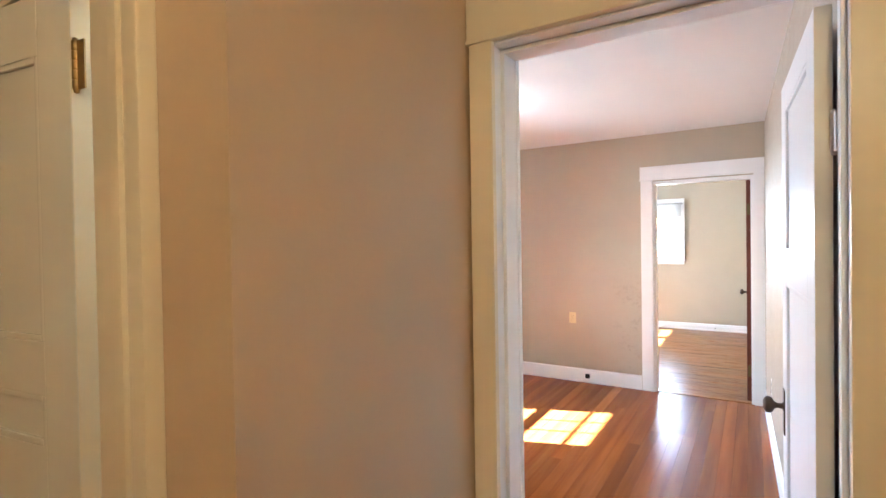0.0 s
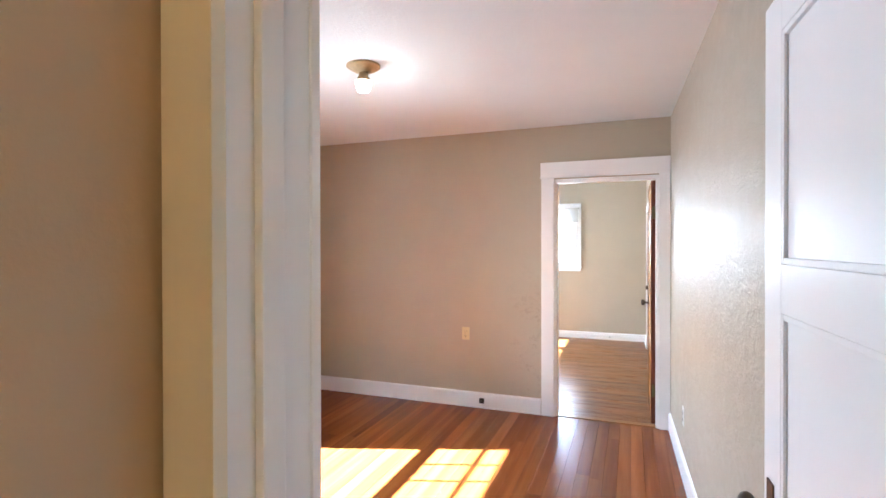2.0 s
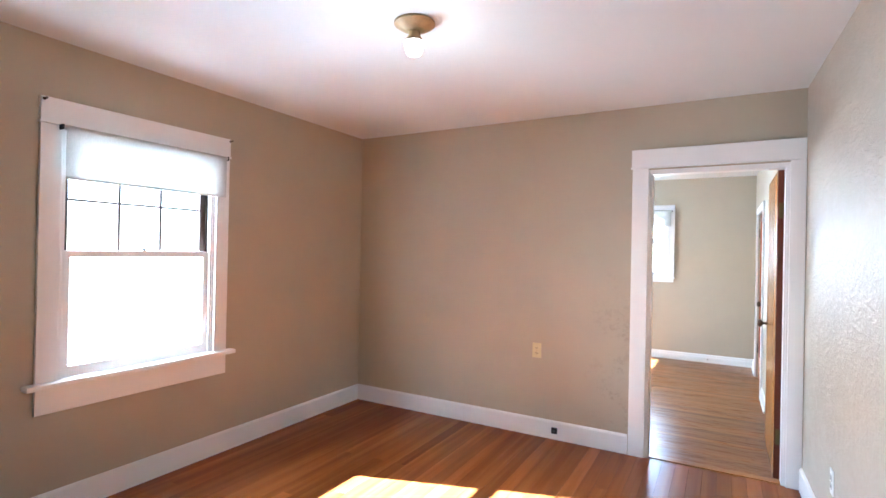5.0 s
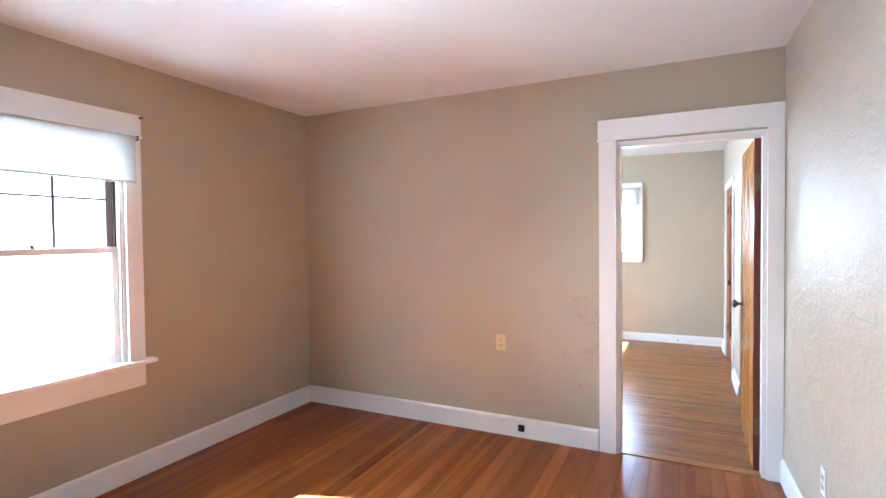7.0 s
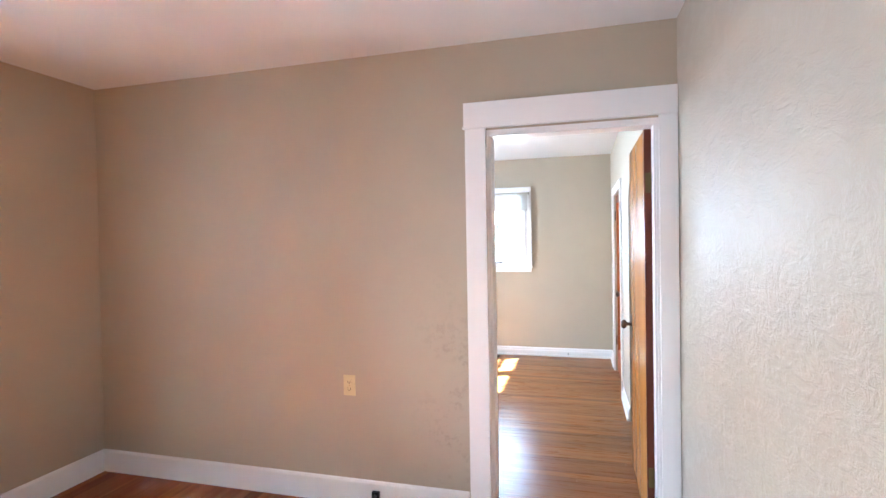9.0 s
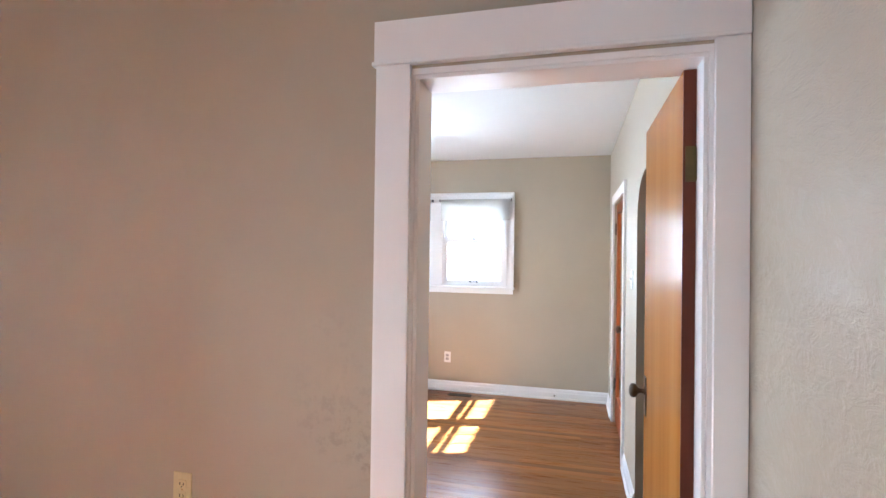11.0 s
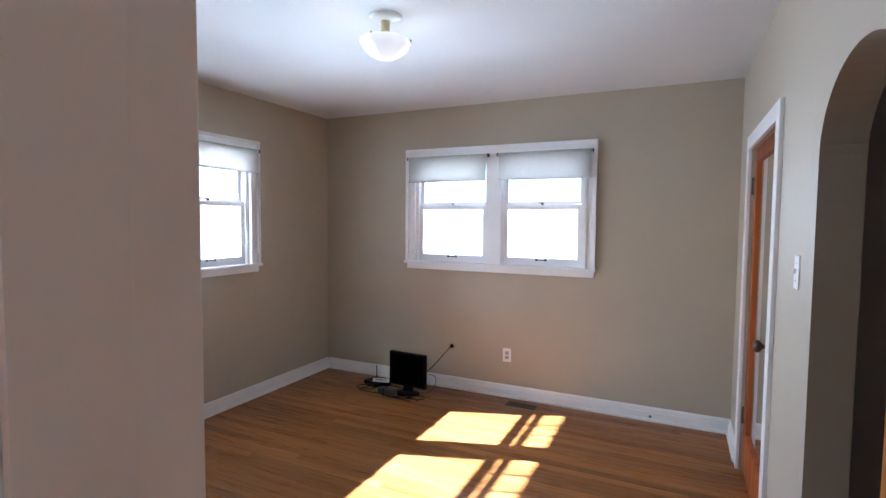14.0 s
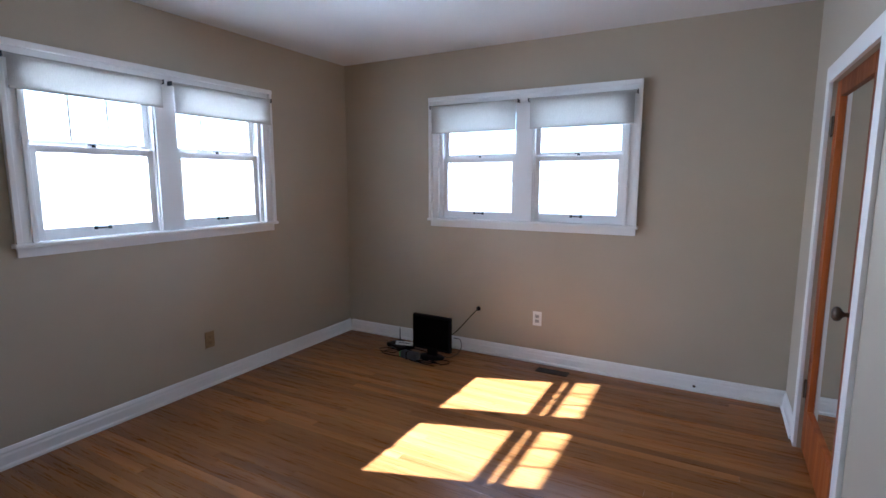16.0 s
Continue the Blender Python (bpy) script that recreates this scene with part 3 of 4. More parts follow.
cas = thing("trim_hall_side_door", Matrix(), "painted hall door casing with lamp yellow in its colour", "door casing", kind="structure")
part("side_casing", boxes((-1.030, -0.862, 1.935, 1.955, 0, 2.06), bevel=0.004), M_TRIM_WARM, cas)
part("back_band", boxes((-0.880, -0.837, 1.921, 1.955, 0, 2.06), bevel=0.005), M_TRIM_WARM, cas)
part("inner_bead", boxes((-0.945, -0.915, 1.925, 1.936, 0, 2.06), bevel=0.004), M_TRIM_WARM, cas)
part("side_jamb", boxes((-1.050, -1.030, 1.951, 2.089, 0, 2.06), bevel=0.003), M_TRIM_WARM, cas)
part("side_casing", boxes((-1.96, -1.87, 1.935, 1.955, 0, 2.06), bevel=0.004), M_TRIM_WARM, cas)
part("head_casing", boxes((-1.96, -0.862, 1.935, 1.955, 2.06, 2.18), bevel=0.004), M_TRIM_WARM, cas)

# threshold
sad = structure("threshold", boxes((DL, DR, AY1 + 0.012, AY1 + 0.075, -0.02, 0.006), bevel=0.003), M_OAK, "worn oak strip under the doorway", "threshold")


# ---- windows ----
def sash(t, name, u0, u1, z0, z1, v, mat, stile=0.045, top=0.035, bottom=0.055, cols=(), rows=(), munt=0.014):
    s = part(name, boxes(
        (u0, u0 + stile, v - 0.034, v, z0, z1), (u1 - stile, u1, v - 0.034, v, z0, z1),
        (u0 + stile, u1 - stile, v - 0.034, v, z0, z0 + bottom), (u0 + stile, u1 - stile, v - 0.034, v, z1 - top, z1), bevel=0.002), mat, t)
    g = part("pane", boxes((u0 + stile - 0.004, u1 - stile + 0.004, v - 0.020, v - 0.016, z0 + bottom - 0.004, z1 - top + 0.004)), M_GLASS, s, "clear window pane")
    for c in cols:
        part("muntin", boxes((c - munt / 2, c + munt / 2, v - 0.030, v - 0.004, z0 + bottom, z1 - top)), mat, s)
    for r in rows:
        part("muntin", boxes((u0 + stile, u1 - stile, v - 0.029, v - 0.005, r - munt / 2, r + munt / 2)), mat, s)
    return s


def sash_lock(t, u, v, z):
    lk = part("sash_lock", lathe([(0.0, 0.014), (0.010, 0.012), (0.012, 0.0), (0, 0)], 12, "z", (u, v, z)), M_BLACKMETAL, t)
    part("lever", boxes((u - 0.004, u + 0.030, v - 0.005, v + 0.005, z + 0.012, z + 0.018), bevel=0.002), M_BLACKMETAL, lk)


def sash_lift(t, u, v, z):
    lf = part("sash_lift", tube([(u - 0.036, v, z), (u - 0.032, v + 0.014, z), (u, v + 0.019, z), (u + 0.032, v + 0.014, z), (u + 0.036, v, z)], 0.0045), M_BLACKMETAL, t, "black metal sash lift")
    for s in (-1, 1):
        part("lift_foot", boxes((u + s * 0.038 - 0.010, u + s * 0.038 + 0.010, v, v + 0.004, z - 0.010, z + 0.010), bevel=0.0015), M_BLACKMETAL, lf)


# front room window; local x runs along the wall, y into the room
wa = thing("window_1", pose(AX0, 4.633, 0, 0, 0, -90), "white double-hung window with small panes above", "window", kind="structure")
h = 0.4675
part("side_casing", boxes((-h - 0.092, -h + 0.004, 0, 0.020, 0.72, 2.064), bevel=0.003), M_TRIM, wa)
part("side_casing", boxes((h - 0.004, h + 0.092, 0, 0.020, 0.72, 2.064), bevel=0.003), M_TRIM, wa)
part("head_casing", boxes((-h - 0.094, h + 0.094, 0, 0.024, 2.076, 2.200), bevel=0.003), M_TRIM, wa)
part("fillet", boxes((-h - 0.100, h + 0.100, 0, 0.029, 2.064, 2.076), bevel=0.004), M_TRIM, wa)
part("window_sill", boxes((-h - 0.142, h + 0.142, -0.06, 0.062, 0.692, 0.720), bevel=0.008), M_TRIM, wa)
part("apron", boxes((-h - 0.092, h + 0.092, 0, 0.018, 0.556, 0.692), bevel=0.003), M_TRIM, wa)
part("frame", boxes((-h, -h + 0.02, -0.19, -0.001, 0.70, 2.06), (h - 0.02, h, -0.19, -0.001, 0.70, 2.06), (-h + 0.02, h - 0.02, -0.19, -0.001, 2.04, 2.06)), M_TRIM, wa)
part("stop", boxes((-h + 0.02, -h + 0.034, -0.020, -0.002, 0.72, 2.04), (h - 0.034, h - 0.02, -0.020, -0.002, 0.72, 2.04), bevel=0.003), M_TRIM, wa)
part("side_track", boxes((-h + 0.02, -h + 0.032, -0.13, -0.056, 1.40, 2.04), (h - 0.032, h - 0.02, -0.13, -0.056, 1.40, 2.04)), M_SASHWOOD, wa, "dark brown wooden sash track")
up = sash(wa, "upper_sash", -h + 0.032, h - 0.032, 1.372, 2.04, -0.064, M_SASHWOOD, 0.042, 0.05, 0.03, munt=0.013)
for c in (-0.125, 0.125):
    part("muntin", boxes((c - 0.008, c + 0.008, -0.094, -0.068, 1.402, 1.99)), M_SASHWOOD, up, "thin dark glazing bar")
part("muntin", boxes((-h + 0.074, h - 0.074, -0.093, -0.069, 1.679, 1.693)), M_SASHWOOD, up, "thin dark glazing bar")
sash(wa, "lower_sash", -h + 0.021, h - 0.021, 0.722, 1.407, -0.022, M_TRIM, 0.050, 0.036, 0.058)
sash_lock(wa, -0.01, -0.040, 1.407)
part("exterior_sill", boxes((-h, h, -0.2, -0.06, 0.66, 0.70)), M_TRIM, wa)


def double_window(name, m, bars):
    """Two double-hung units side by side under one casing; centred on x 0."""
    t = thing(name, m, "white wooden pair of double-hung windows", "window", kind="structure")
    H, Z0, ZM, Z1 = 0.761, 1.141, 1.648, 2.062
    for s in (-1, 1):
        a, b = sorted((s * (H - 0.004), s * (H + 0.084)))
        part("side_casing", boxes((a, b, 0, 0.019, Z0, Z1), bevel=0.003), M_TRIM, t)
        a, b = sorted((s * (H + 0.060), s * (H + 0.088)))
        part("back_band", boxes((a, b, 0.019, 0.040, Z0, Z1 + 0.084), bevel=0.005), M_TRIM, t)
        a, b = sorted((s * (H - 0.006), s * (H + 0.016)))
        part("inner_bead", boxes((a, b, 0.019, 0.032, Z0, Z1), bevel=0.004), M_TRIM, t)
    part("head_casing", boxes((-H - 0.084, H + 0.084, 0, 0.019, Z1, Z1 + 0.082), bevel=0.003), M_TRIM, t)
    part("back_band", boxes((-H - 0.088, H + 0.088, 0.0195, 0.046, Z1 + 0.056, Z1 + 0.088), bevel=0.008), M_TRIM, t)
    part("window_sill", boxes((-H - 0.098, H + 0.098, -0.05, 0.050, Z0 - 0.022, Z0), bevel=0.007), M_TRIM, t)
    part("apron", boxes((-H - 0.080, H + 0.080, 0, 0.017, Z0 - 0.072, Z0 - 0.022), bevel=0.004), M_TRIM, t)
    part("mullion", boxes((-0.068, 0.068, -0.19, 0.012, Z0, Z1), bevel=0.004), M_TRIM, t)
    part("frame", boxes((-H, -H + 0.018, -0.19, -0.001, Z0 - 0.02, Z1), (H - 0.018, H, -0.19, -0.001, Z0 - 0.02, Z1),
                        (-H + 0.018, -0.068, -0.19, -0.001, Z1 - 0.018, Z1), (0.068, H - 0.018, -0.19, -0.001, Z1 - 0.018, Z1)), M_TRIM, t)
    part("exterior_sill", boxes((-H, H, -0.2, -0.05, Z0 - 0.065, Z0 - 0.025)), M_TRIM, t)
    for a, b in ((-H + 0.018, -0.068), (0.068, H - 0.018)):
        part("stop", boxes((a, a + 0.011, -0.026, -0.004, Z0, Z1 - 0.018), (b - 0.011, b, -0.026, -0.004, Z0, Z1 - 0.018), bevel=0.003), M_TRIM, t)
        third = (b - a - 0.072) / 3
        sash(t, "upper_sash", a, b, ZM - 0.004, Z1 - 0.018, -0.070, M_TRIM, 0.036, 0.05, 0.032,
             cols=(a + 0.036 + third, a + 0.036 + 2 * third) if bars else (), munt=0.010)
        sash(t, "lower_sash", a + 0.001, b - 0.001, Z0 + 0.001, ZM, -0.030, M_TRIM, 0.044, 0.038, 0.062)
        part("storm_frame", boxes((a, a + 0.02, -0.165, -0.145, Z0, Z1 - 0.018), (b - 0.02, b, -0.165, -0.145, Z0, Z1 - 0.018),
                                  *([(a + 0.02, b - 0.02, -0.165, -0.145, ZM + 0.109, ZM + 0.140)] if bars else [])), M_TRIM, t)
        sash_lock(t, (a + b) / 2, -0.050, ZM)
        sash_lift(t, (a + b) / 2, -0.030, Z0 + 0.050)
    return t


double_window("window_2", pose(BX0, W2Y, 0, 0, 0, -90), True)
double_window("window_3", pose(W3X, BY1, 0, 0, 0, 180), False)


def roller_shade(m, width, top, bottom, group, off=0.03):
    """A partly lowered roller blind; centred on local x 0, off the wall by off."""
    t = thing("roller_shade", m, "white fabric roller shade pulled a little way down", "window shade", group)
    h = width / 2
    part("roller", lathe([(0, -h), (0.011, -h), (0.013, -h + 0.004), (0.013, h - 0.004), (0.011, h), (0, h)], 16, "x", (0, off, top)), M_SHADE, t)
    bm = bmesh.new()
    cols, rows = 16, 6
    grid = []
    for j in range(rows + 1):
        z = top + (bottom - top) * j / rows
        grid.append([bm.verts.new((-h + 0.012 + (width - 0.024) * i / cols, off + 0.0125 + 0.0018 * math.sin(i * 0.9 + j * 0.5), z)) for i in range(cols + 1)])
    for a, b in zip(grid, grid[1:]):
        for i in range(cols):
            bm.faces.new((a[i], a[i + 1], b[i + 1], b[i]))
    bmesh.ops.solidify(bm, geom=list(bm.faces), thickness=0.0008)
    part("fabric", bm, M_SHADE, t)
    part("hem_bar", boxes((-h + 0.012, h - 0.012, off + 0.008, off + 0.018, bottom - 0.014, bottom), bevel=0.003), M_SHADE, t)
    for s in (-1, 1):
        a, b = sorted((s * (h + 0.001), s * (h + 0.006)))
        part("bracket", boxes((a, b, off - 0.028, off + 0.016, top - 0.014, top + 0.014), bevel=0.002), M_BLACKMETAL, t, "small black metal bracket")
    return t


roller_shade(pose(AX0, 4.650, 0, 0, 0, -90), 0.985, 2.052, 1.795, "window shades", 0.055)
for dy, low in ((-0.433, 1.922), (0.420, 1.898)):
    roller_shade(pose(BX0, W2Y + dy, 0, 0, 0, -90), 0.795, 2.066, low, "window shades", 0.052)
for dx in (-0.430, 0.430):
    roller_shade(pose(W3X + dx, BY1, 0, 0, 0, 180), 0.770, 2.066, 1.864, "window shades", 0.052)

# curtain hooks left on the front window's head casing
for y in (4.085, 5.190):
    hk = thing("curtain_hook", pose(AX0 + 0.024, y, 2.185, 0, 0, -90), "small dark metal curtain hook on the window casing", "hook", "curtain hooks")
    part("shank", lathe([(0.008, 0), (0.008, 0.003), (0.003, 0.004), (0.003, 0.022), (0.006, 0.026), (0, 0.028)], 10, "y"), M_BRONZE, hk)


# ---- ceiling lights ----
la = thing("ceiling_light", pose(-1.60, 4.83, CEIL), "tan metal ceiling light with a lit frosted glass shade", "ceiling light")
part("canopy", lathe([(0, 0), (0.096, 0), (0.097, -0.008), (0.090, -0.014), (0.080, -0.016), (0.074, -0.024), (0.060, -0.028), (0.050, -0.036), (0.036, -0.042), (0, -0.044)], 40), M_TANPAINT, la)
part("socket", lathe([(0.028, -0.040), (0.027, -0.062), (0.034, -0.068), (0.036, -0.080), (0.048, -0.086), (0.048, -0.092), (0, -0.092)], 32), M_TANPAINT, la)
part("shade", lathe([(0.042, -0.088), (0.047, -0.092), (0.046, -0.106), (0.041, -0.128), (0.035, -0.144), (0.030, -0.150), (0, -0.152)], 32), M_BULB, la, "lit frosted glass shade").visible_shadow = False
lb = thing("ceiling_light", pose(-1.66, 8.65, CEIL), "white semi-flush ceiling light with a pressed glass bowl", "ceiling light")
part("canopy", lathe([(0, 0), (0.082, 0), (0.082, -0.006), (0.070, -0.016), (0.030, -0.022), (0, -0.024)], 40), M_WHITEPLASTIC, lb)
part("stem", lathe([(0.024, -0.020), (0.022, -0.030), (0.022, -0.088), (0.030, -0.094), (0.058, -0.104), (0.058, -0.116), (0, -0.116)], 32), M_IVORY, lb)
bowl = []
for r, z in [(0.060, -0.108), (0.118, -0.114), (0.125, -0.124), (0.114, -0.150), (0.088, -0.178), (0.050, -0.200), (0.018, -0.210), (0, -0.212)]:
    bowl.append((r, z))
bm = lathe(bowl, 48)
for vtx in bm.verts:
    r = math.hypot(vtx.co.x, vtx.co.y)
    if r > 0.03:
        a = math.atan2(vtx.co.y, vtx.co.x)
        k = 1 + 0.025 * math.cos(8 * a)
        vtx.co.x *= k
        vtx.co.y *= k
part("glass_bowl", bm, M_BOWL, lb, "scalloped frosted glass bowl, lit").visible_shadow = False
for i in range(3):
    a = 2 * math.pi * i / 3 + 0.5
    part("screw", lathe([(0, 0.0), (0.005, 0.001), (0.005, 0.010), (0, 0.012)], 10, "z", (0.124 * math.cos(a), 0.124 * math.sin(a), -0.120)), M_BRASS, lb)


# ---- outlets, switch, small fittings ----
def outlet(name, m, plate, label, kind="duplex"):
    """A wall plate; local x along the wall, y out of it."""
    t = thing(name, m, label, "outlet" if kind != "switch" else "light switch")
    part("plate", boxes((-0.036, 0.036, 0, 0.005, -0.058, 0.058), bevel=0.002), plate, t)
    if kind == "switch":
        part("toggle", boxes((-0.005, 0.005, 0.004, 0.016, -0.004, 0.012), bevel=0.002), plate, t)
        for z in (-0.03, 0.03):
            part("screw", lathe([(0.003, 0.0045), (0.003, 0.006), (0, 0.0065)], 8, "y", (0, 0, z)), M_BRASS, t)
        return t
    for z in (-0.020, 0.020):
        r = part("receptacle", boxes((-0.017, 0.017, 0.004, 0.0075, z - 0.014, z + 0.014), bevel=0.0015), M_RECEPT if plate is M_WHITEPLASTIC else plate, t)
        for x in (-0.007, 0.007):
            part("slot", boxes((x - 0.0015, x + 0.0015, 0.0072, 0.0080, z - 0.004, z + 0.006)), M_SLOT, r)
        part("slot", boxes((-0.0025, 0.0025, 0.0072, 0.0080, z - 0.011, z - 0.007)), M_SLOT, r)
    part("screw", lathe([(0.003, 0.0045), (0.003, 0.006), (0, 0.0065)], 8, "y"), M_BRASS, t)
    return t


outlet("wall_outlet", pose(-1.593, AY1, 0.672, 0, 0, 180), M_IVORY, "ivory plastic duplex outlet on the beige wall")
outlet("wall_outlet", pose(right_wall_x(5.85), 5.85, 0.385, 0, 0, 90), M_WHITEPLASTIC, "white duplex outlet on the trowelled wall")
outlet("wall_outlet", pose(BX0, 8.990, 0.338, 0, 0, -90), M_TANPLASTIC, "tan duplex outlet under the double window")
outlet("wall_outlet", pose(-1.621, BY1, 0.364, 0, 0, 180), M_WHITEPLASTIC, "white duplex outlet on the beige wall")
outlet("light_switch", pose(BX1, 8.575, 1.345, 0, 0, 90), M_WHITEPLASTIC, "white toggle switch beside the archway", "switch")

jack = thing("phone_jack", pose(-1.435, AY1 - 0.016, 0.072, 0, 0, 180), "small black cable jack on the baseboard", "cable jack")
part("body", boxes((-0.022, 0.022, 0, 0.020, -0.022, 0.022), bevel=0.004), M_BLACKPLASTIC, jack)
part("connector", lathe([(0.009, 0.018), (0.009, 0.030), (0.006, 0.031), (0, 0.031)], 14, "y"), M_BLACKMETAL, jack)

stop = thing("door_stop", pose(-0.474, BY1 - 0.026, 0.040, 0, 0, 180), "small metal door stop on the baseboard", "door stop")
part("rod", lathe([(0.010, 0), (0.010, 0.003), (0.004, 0.005), (0.004, 0.045), (0, 0.045)], 12, "y"), M_BRONZE, stop)
part("tip", lathe([(0.0075, 0.045), (0.0075, 0.058), (0, 0.060)], 12, "y"), M_WHITEPLASTIC, stop)

vent = thing("floor_register", pose(-1.443, 10.400, 0.0) @ Matrix.Diagonal((0.87, 0.95, 1, 1)), "brown metal floor register set in the boards", "floor vent")
part("frame", boxes((-0.140, 0.140, -0.046, -0.034, 0, 0.005), (-0.140, 0.140, 0.034, 0.046, 0, 0.005), (-0.140, -0.126, -0.034, 0.034, 0, 0.005), (0.126, 0.140, -0.034, 0.034, 0, 0.005)), M_VENT, vent)
part("well", boxes((-0.127, 0.127, -0.035, 0.035, -0.0005, 0.0008)), M_SLOT, vent)
for i in range(17):
    x = -0.118 + i * 0.0147
    part("slat", boxes((x, x + 0.006, -0.034, 0.034, 0.0008, 0.0042)), M_VENT, vent)

# ---- things on the floor in the corner ----
tv = thing("television", pose(-2.425, 10.240, 0.0, 0, 0, -3), "small black flat television standing on the floor", "television")
part("cabinet", boxes((-0.182, 0.182, -0.008, 0.030, 0.062, 0.354), bevel=0.006), M_BLACKPLASTIC, tv)
part("screen", boxes((-0.168, 0.168, -0.0105, -0.006, 0.088, 0.338)), M_SCREEN, tv, "dark glossy screen")
part("rear_housing", boxes((-0.13, 0.13, 0.028, 0.065, 0.13, 0.31), bevel=0.012), M_BLACKPLASTIC, tv)
part("neck", boxes((-0.045, 0.045, 0.004, 0.030, 0.012, 0.12), bevel=0.004), M_BLACKPLASTIC, tv)
bm = lathe([(0, 0), (0.115, 0), (0.120, 0.004), (0.112, 0.010), (0.05, 0.016), (0, 0.017)], 32)
for vtx in bm.verts:
    vtx.co.y *= 0.68
part("foot", bm, M_BLACKPLASTIC, tv)

router = thing("router", pose(-2.78, 10.312, 0.0, 0, 0, -22), "black internet router with an antenna on the floor", "router")
part("case", boxes((-0.11, 0.11, -0.075, 0.075, 0.004, 0.040), bevel=0.010), M_BLACKPLASTIC, router)
part("antenna", lathe([(0.006, 0), (0.006, 0.03), (0.0045, 0.035), (0.0040, 0.115), (0, 0.118)], 10, "z", (-0.08, 0.05, 0.038)), M_BLACKPLASTIC, router)
part("status_strip", boxes((-0.05, 0.05, -0.0765, -0.0745, 0.016, 0.024)), M_GREYPLASTIC, router)
card = thing("paper_leaflet", pose(-2.735, 10.302, 0.0425, 0, 6, 28), "white folded leaflet lying on the router", "paper")
part("sheet", boxes((-0.075, 0.075, -0.045, 0.045, 0.006, 0.009), (-0.074, 0.074, -0.044, 0.045, 0.010, 0.012)), M_WHITEPLASTIC, card)
part("printed_bar", boxes((-0.05, 0.05, -0.010, 0.008, 0.0121, 0.0126)), M_GREYPLASTIC, card)
adapter = thing("power_adapter", pose(-2.560, 10.125, 0.0, 0, 0, -6), "grey rounded power adapter with a green end on the floor", "power adapter")
part("case", boxes((-0.085, 0.085, -0.036, 0.036, 0.0, 0.062), bevel=0.026), M_GREYPLASTIC, adapter)
part("end_cap", boxes((-0.100, -0.080, -0.026, 0.026, 0.010, 0.050), bevel=0.006), M_GREEN, adapter, "green plastic end")
part("band", boxes((-0.02, -0.012, -0.0365, 0.0365, -0.0, 0.0625)), M_BLACKPLASTIC, adapter)

wire = thing("antenna_cable", Matrix(), "black cable from the wall to the television", "cable")
part("grommet", lathe([(0.019, 0), (0.019, -0.006), (0.010, -0.012), (0, -0.012)], 18, "y", (-2.139, BY1, 0.382)), M_BLACKPLASTIC, wire)
part("cord", tube([(-2.139, BY1 - 0.01, 0.382), (-2.165, BY1 - 0.06, 0.345), (-2.215, BY1 - 0.12, 0.272), (-2.255, BY1 - 0.18, 0.215), (-2.30, BY1 - 0.235, 0.17)], 0.0035), M_BLACKPLASTIC, wire)
lead = thing("aerial_lead", Matrix(), "thin grey lead hanging behind the television", "cable")
part("cord", tube([(-2.262, 10.33, 0.165), (-2.225, 10.37, 0.145), (-2.215, 10.38, 0.085), (-2.235, 10.35, 0.030), (-2.27, 10.30, 0.007), (-2.33, 10.28, 0.006)], 0.003), M_GREYPLASTIC, lead)
random.seed(4)
for k, (cx, cy, rx, ry, n) in enumerate(((-2.36, 10.092, 0.13, 0.035, 9), (-2.52, 10.192, 0.19, 0.05, 10), (-2.83, 10.192, 0.10, 0.05, 8), (-2.46, 10.122, 0.15, 0.05, 9), (-2.70, 10.172, 0.17, 0.07, 9), (-2.62, 10.282, 0.14, 0.06, 8), (-2.30, 10.162, 0.10, 0.05, 8))):
    pts = []
    for i in range(n):
        a = 0.6 * k + i * 5.2 / (n - 1)
        pts.append((cx + rx * math.cos(a) * random.uniform(0.75, 1.1), cy + ry * math.sin(a) * random.uniform(0.75, 1.1), 0.005 + 0.006 * (i % 2)))
    c = thing("cable_coil", Matrix(), "black power cable coiled loosely on the floor", "cable", "cables on the floor")
    part("cord", tube(pts, 0.0036, 6), M_BLACKPLASTIC, c)
c = thing("network_cable", Matrix(), "pale grey cable behind the television", "cable")
part("cord", tube([(-2.70, 10.322, 0.045), (-2.65, 10.372, 0.10), (-2.58, 10.392, 0.15), (-2.52, 10.362, 0.13), (-2.46, 10.282, 0.12)], 0.0035), M_WHITEPLASTIC, c)

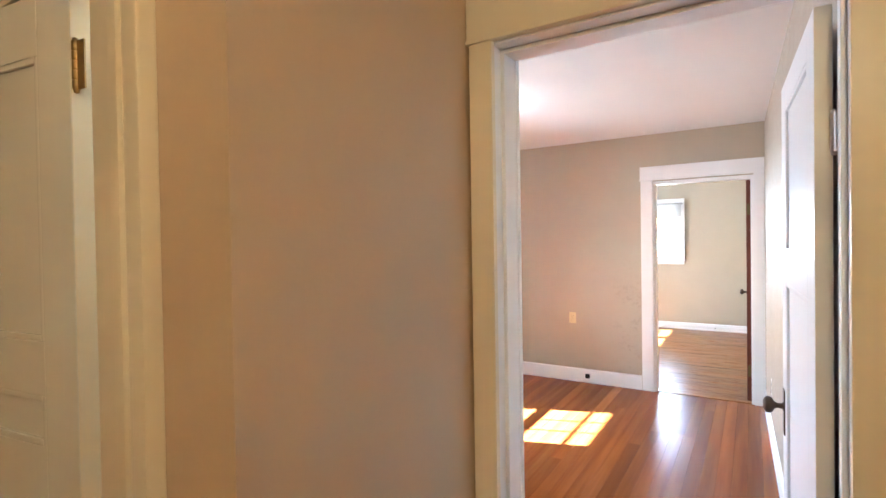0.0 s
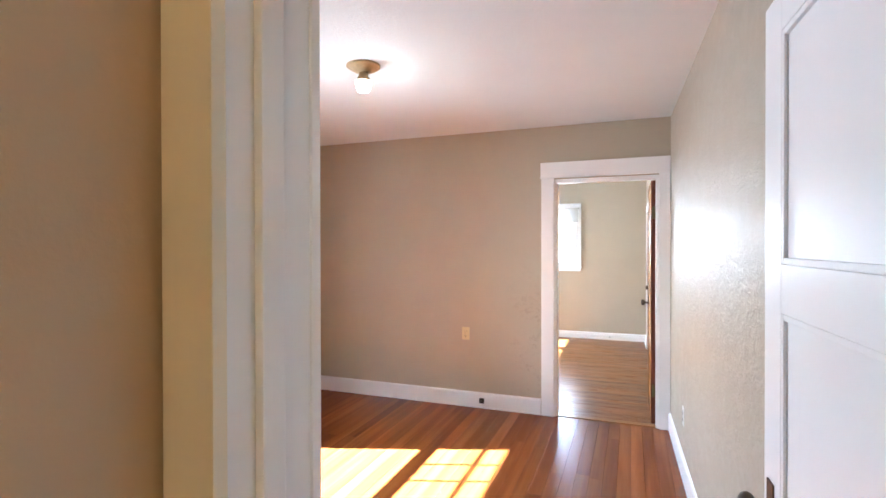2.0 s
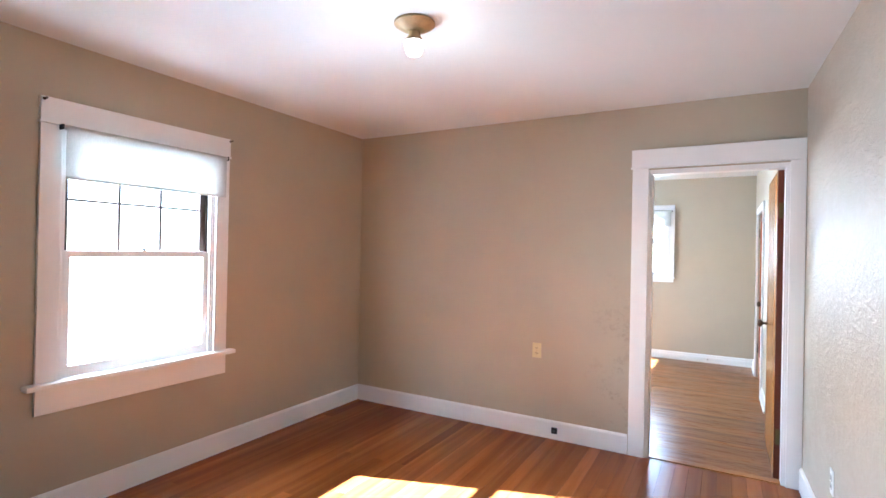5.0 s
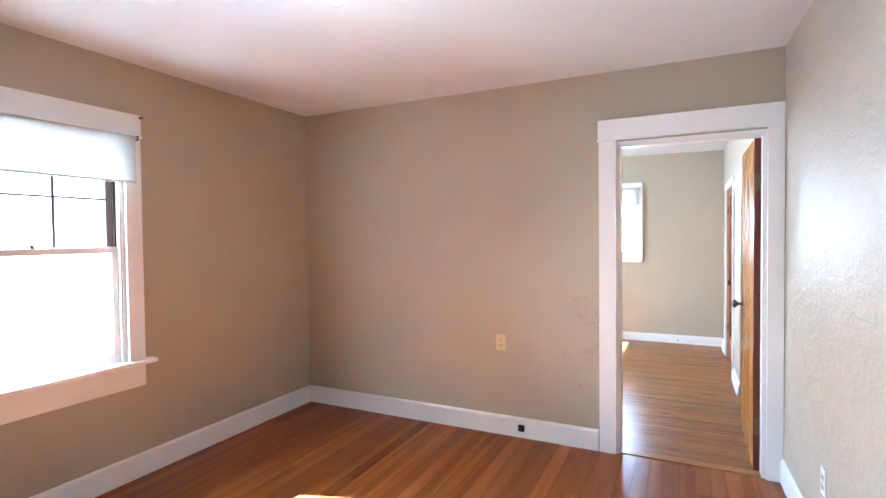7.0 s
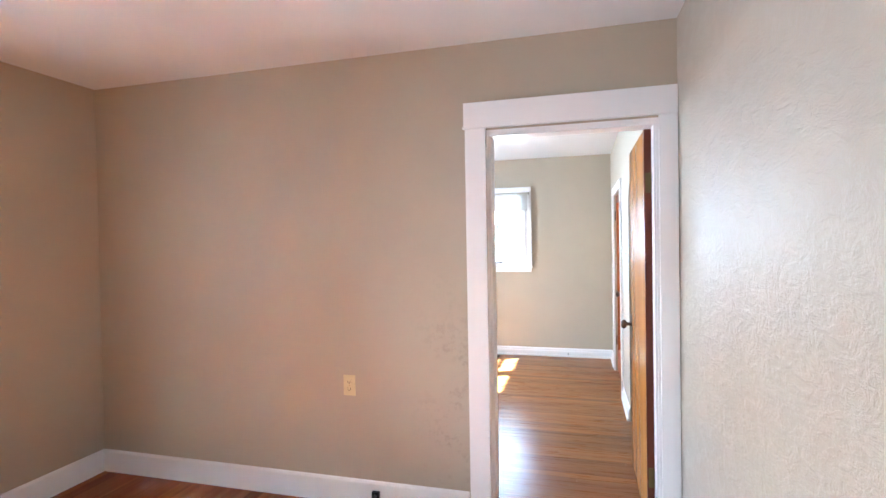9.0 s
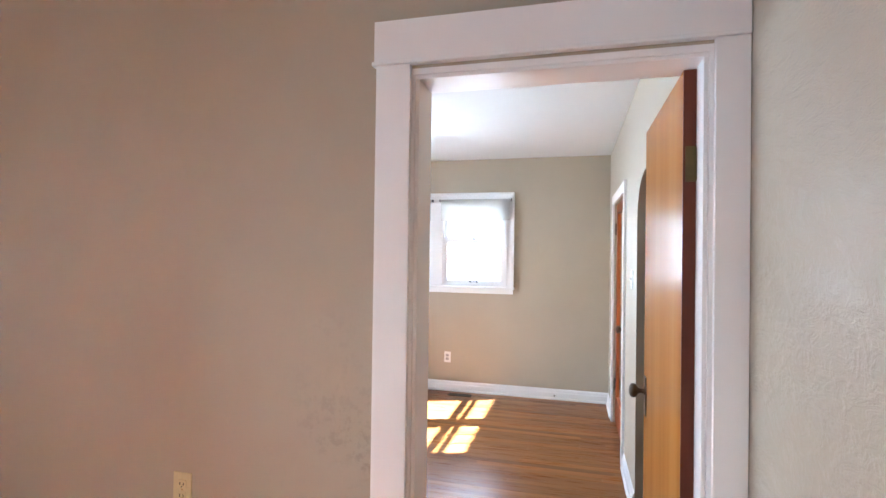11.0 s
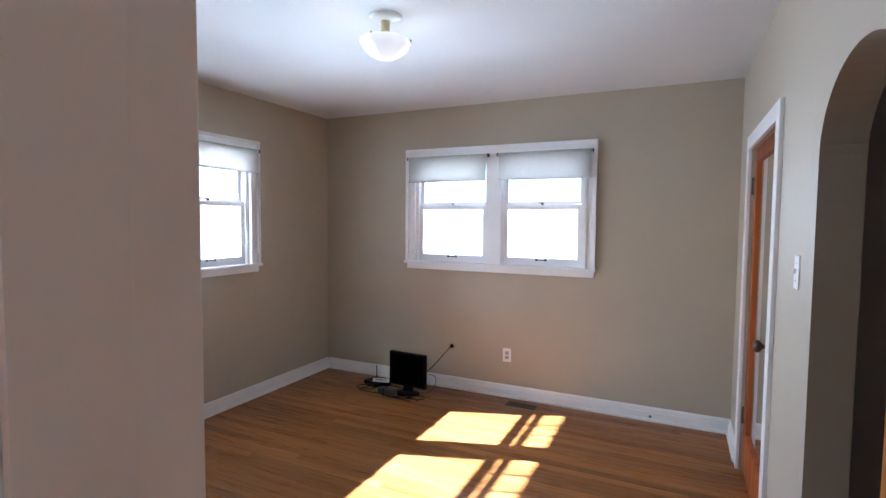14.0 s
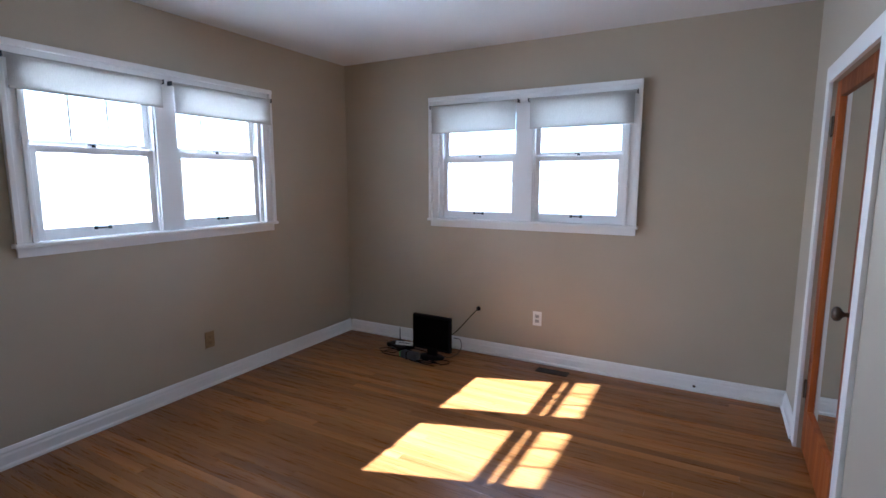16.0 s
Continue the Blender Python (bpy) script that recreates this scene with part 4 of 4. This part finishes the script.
# hall ceiling bulb
hl = thing("hall_ceiling_light", pose(0.25, 0.75, CEIL), "plain warm bulb on the hall ceiling", "ceiling light")
part("canopy", lathe([(0, 0), (0.06, 0), (0.06, -0.02), (0.025, -0.03), (0.025, -0.08), (0, -0.08)], 24), M_TANPAINT, hl)
part("bulb", lathe([(0.014, -0.08), (0.03, -0.11), (0.045, -0.15), (0.040, -0.18), (0.02, -0.20), (0, -0.205)], 24), M_BULB, hl).visible_shadow = False


# ---- floorboards ----
def floorboards(floor, mat, x0, x1, y0, y1, along, width, lengths, seed):
    """Strip flooring laid along x or y; alike pieces share one mesh."""
    rnd = random.Random(seed)
    shared = {}

    def plank_mesh(length):
        key = round(length, 2)
        if key not in shared:
            g = 0.0003
            b = boxes((g, key - g, g, width - g, -0.020, 0.0))
            top = [e for e in b.edges if all(v.co.z > -0.001 for v in e.verts)]
            bmesh.ops.bevel(b, geom=top, offset=0.0006, segments=1, affect="EDGES")
            shared[key] = mesh_of("plank", b, mat)
        return shared[key]

    a0, a1, c0, c1 = (x0, x1, y0, y1) if along == "x" else (y0, y1, x0, x1)
    c = c0
    while c < c1 - 0.004:
        a = a0
        first = rnd.choice(lengths) * rnd.uniform(0.25, 1.0)
        while a < a1 - 0.01:
            ln = first if a == a0 else rnd.choice(lengths)
            ln = round(min(max(ln, 0.35), a1 - a), 2)
            if a1 - a - ln < 0.30:
                ln = round(a1 - a, 2)
            p = new("plank", plank_mesh(ln))
            p.parent = floor
            dz = rnd.uniform(-0.0004, 0.0)
            if along == "x":
                p.matrix_basis = pose(a, c, dz)
            else:
                p.matrix_basis = pose(c + width, a, dz, 0, 0, 90)
            a += ln
        c += width


floor_a = thing("floor_a", Matrix(), "glossy red-orange fir strip floor", "floor", kind="structure")
floorboards(floor_a, M_FIR, AX0 - 0.02, 0.26, 2.80, AY1 + 0.012, "y", 0.083, (1.6, 2.4, 3.2), 3)
floor_b = thing("floor_b", Matrix(), "golden varnished oak strip floor", "floor", kind="structure")
floorboards(floor_b, M_OAK, BX0 - 0.02, 0.90, AY1 + 0.075, BY1 + 0.02, "x", 0.0572, (1.2, 1.8, 2.4), 5)
floor_h = thing("floor_hall", Matrix(), "fir strip floor of the hall", "floor", kind="structure")
floorboards(floor_h, M_FIR, -2.4, 1.1, 0.0, 2.80, "y", 0.083, (1.4, 2.8), 7)
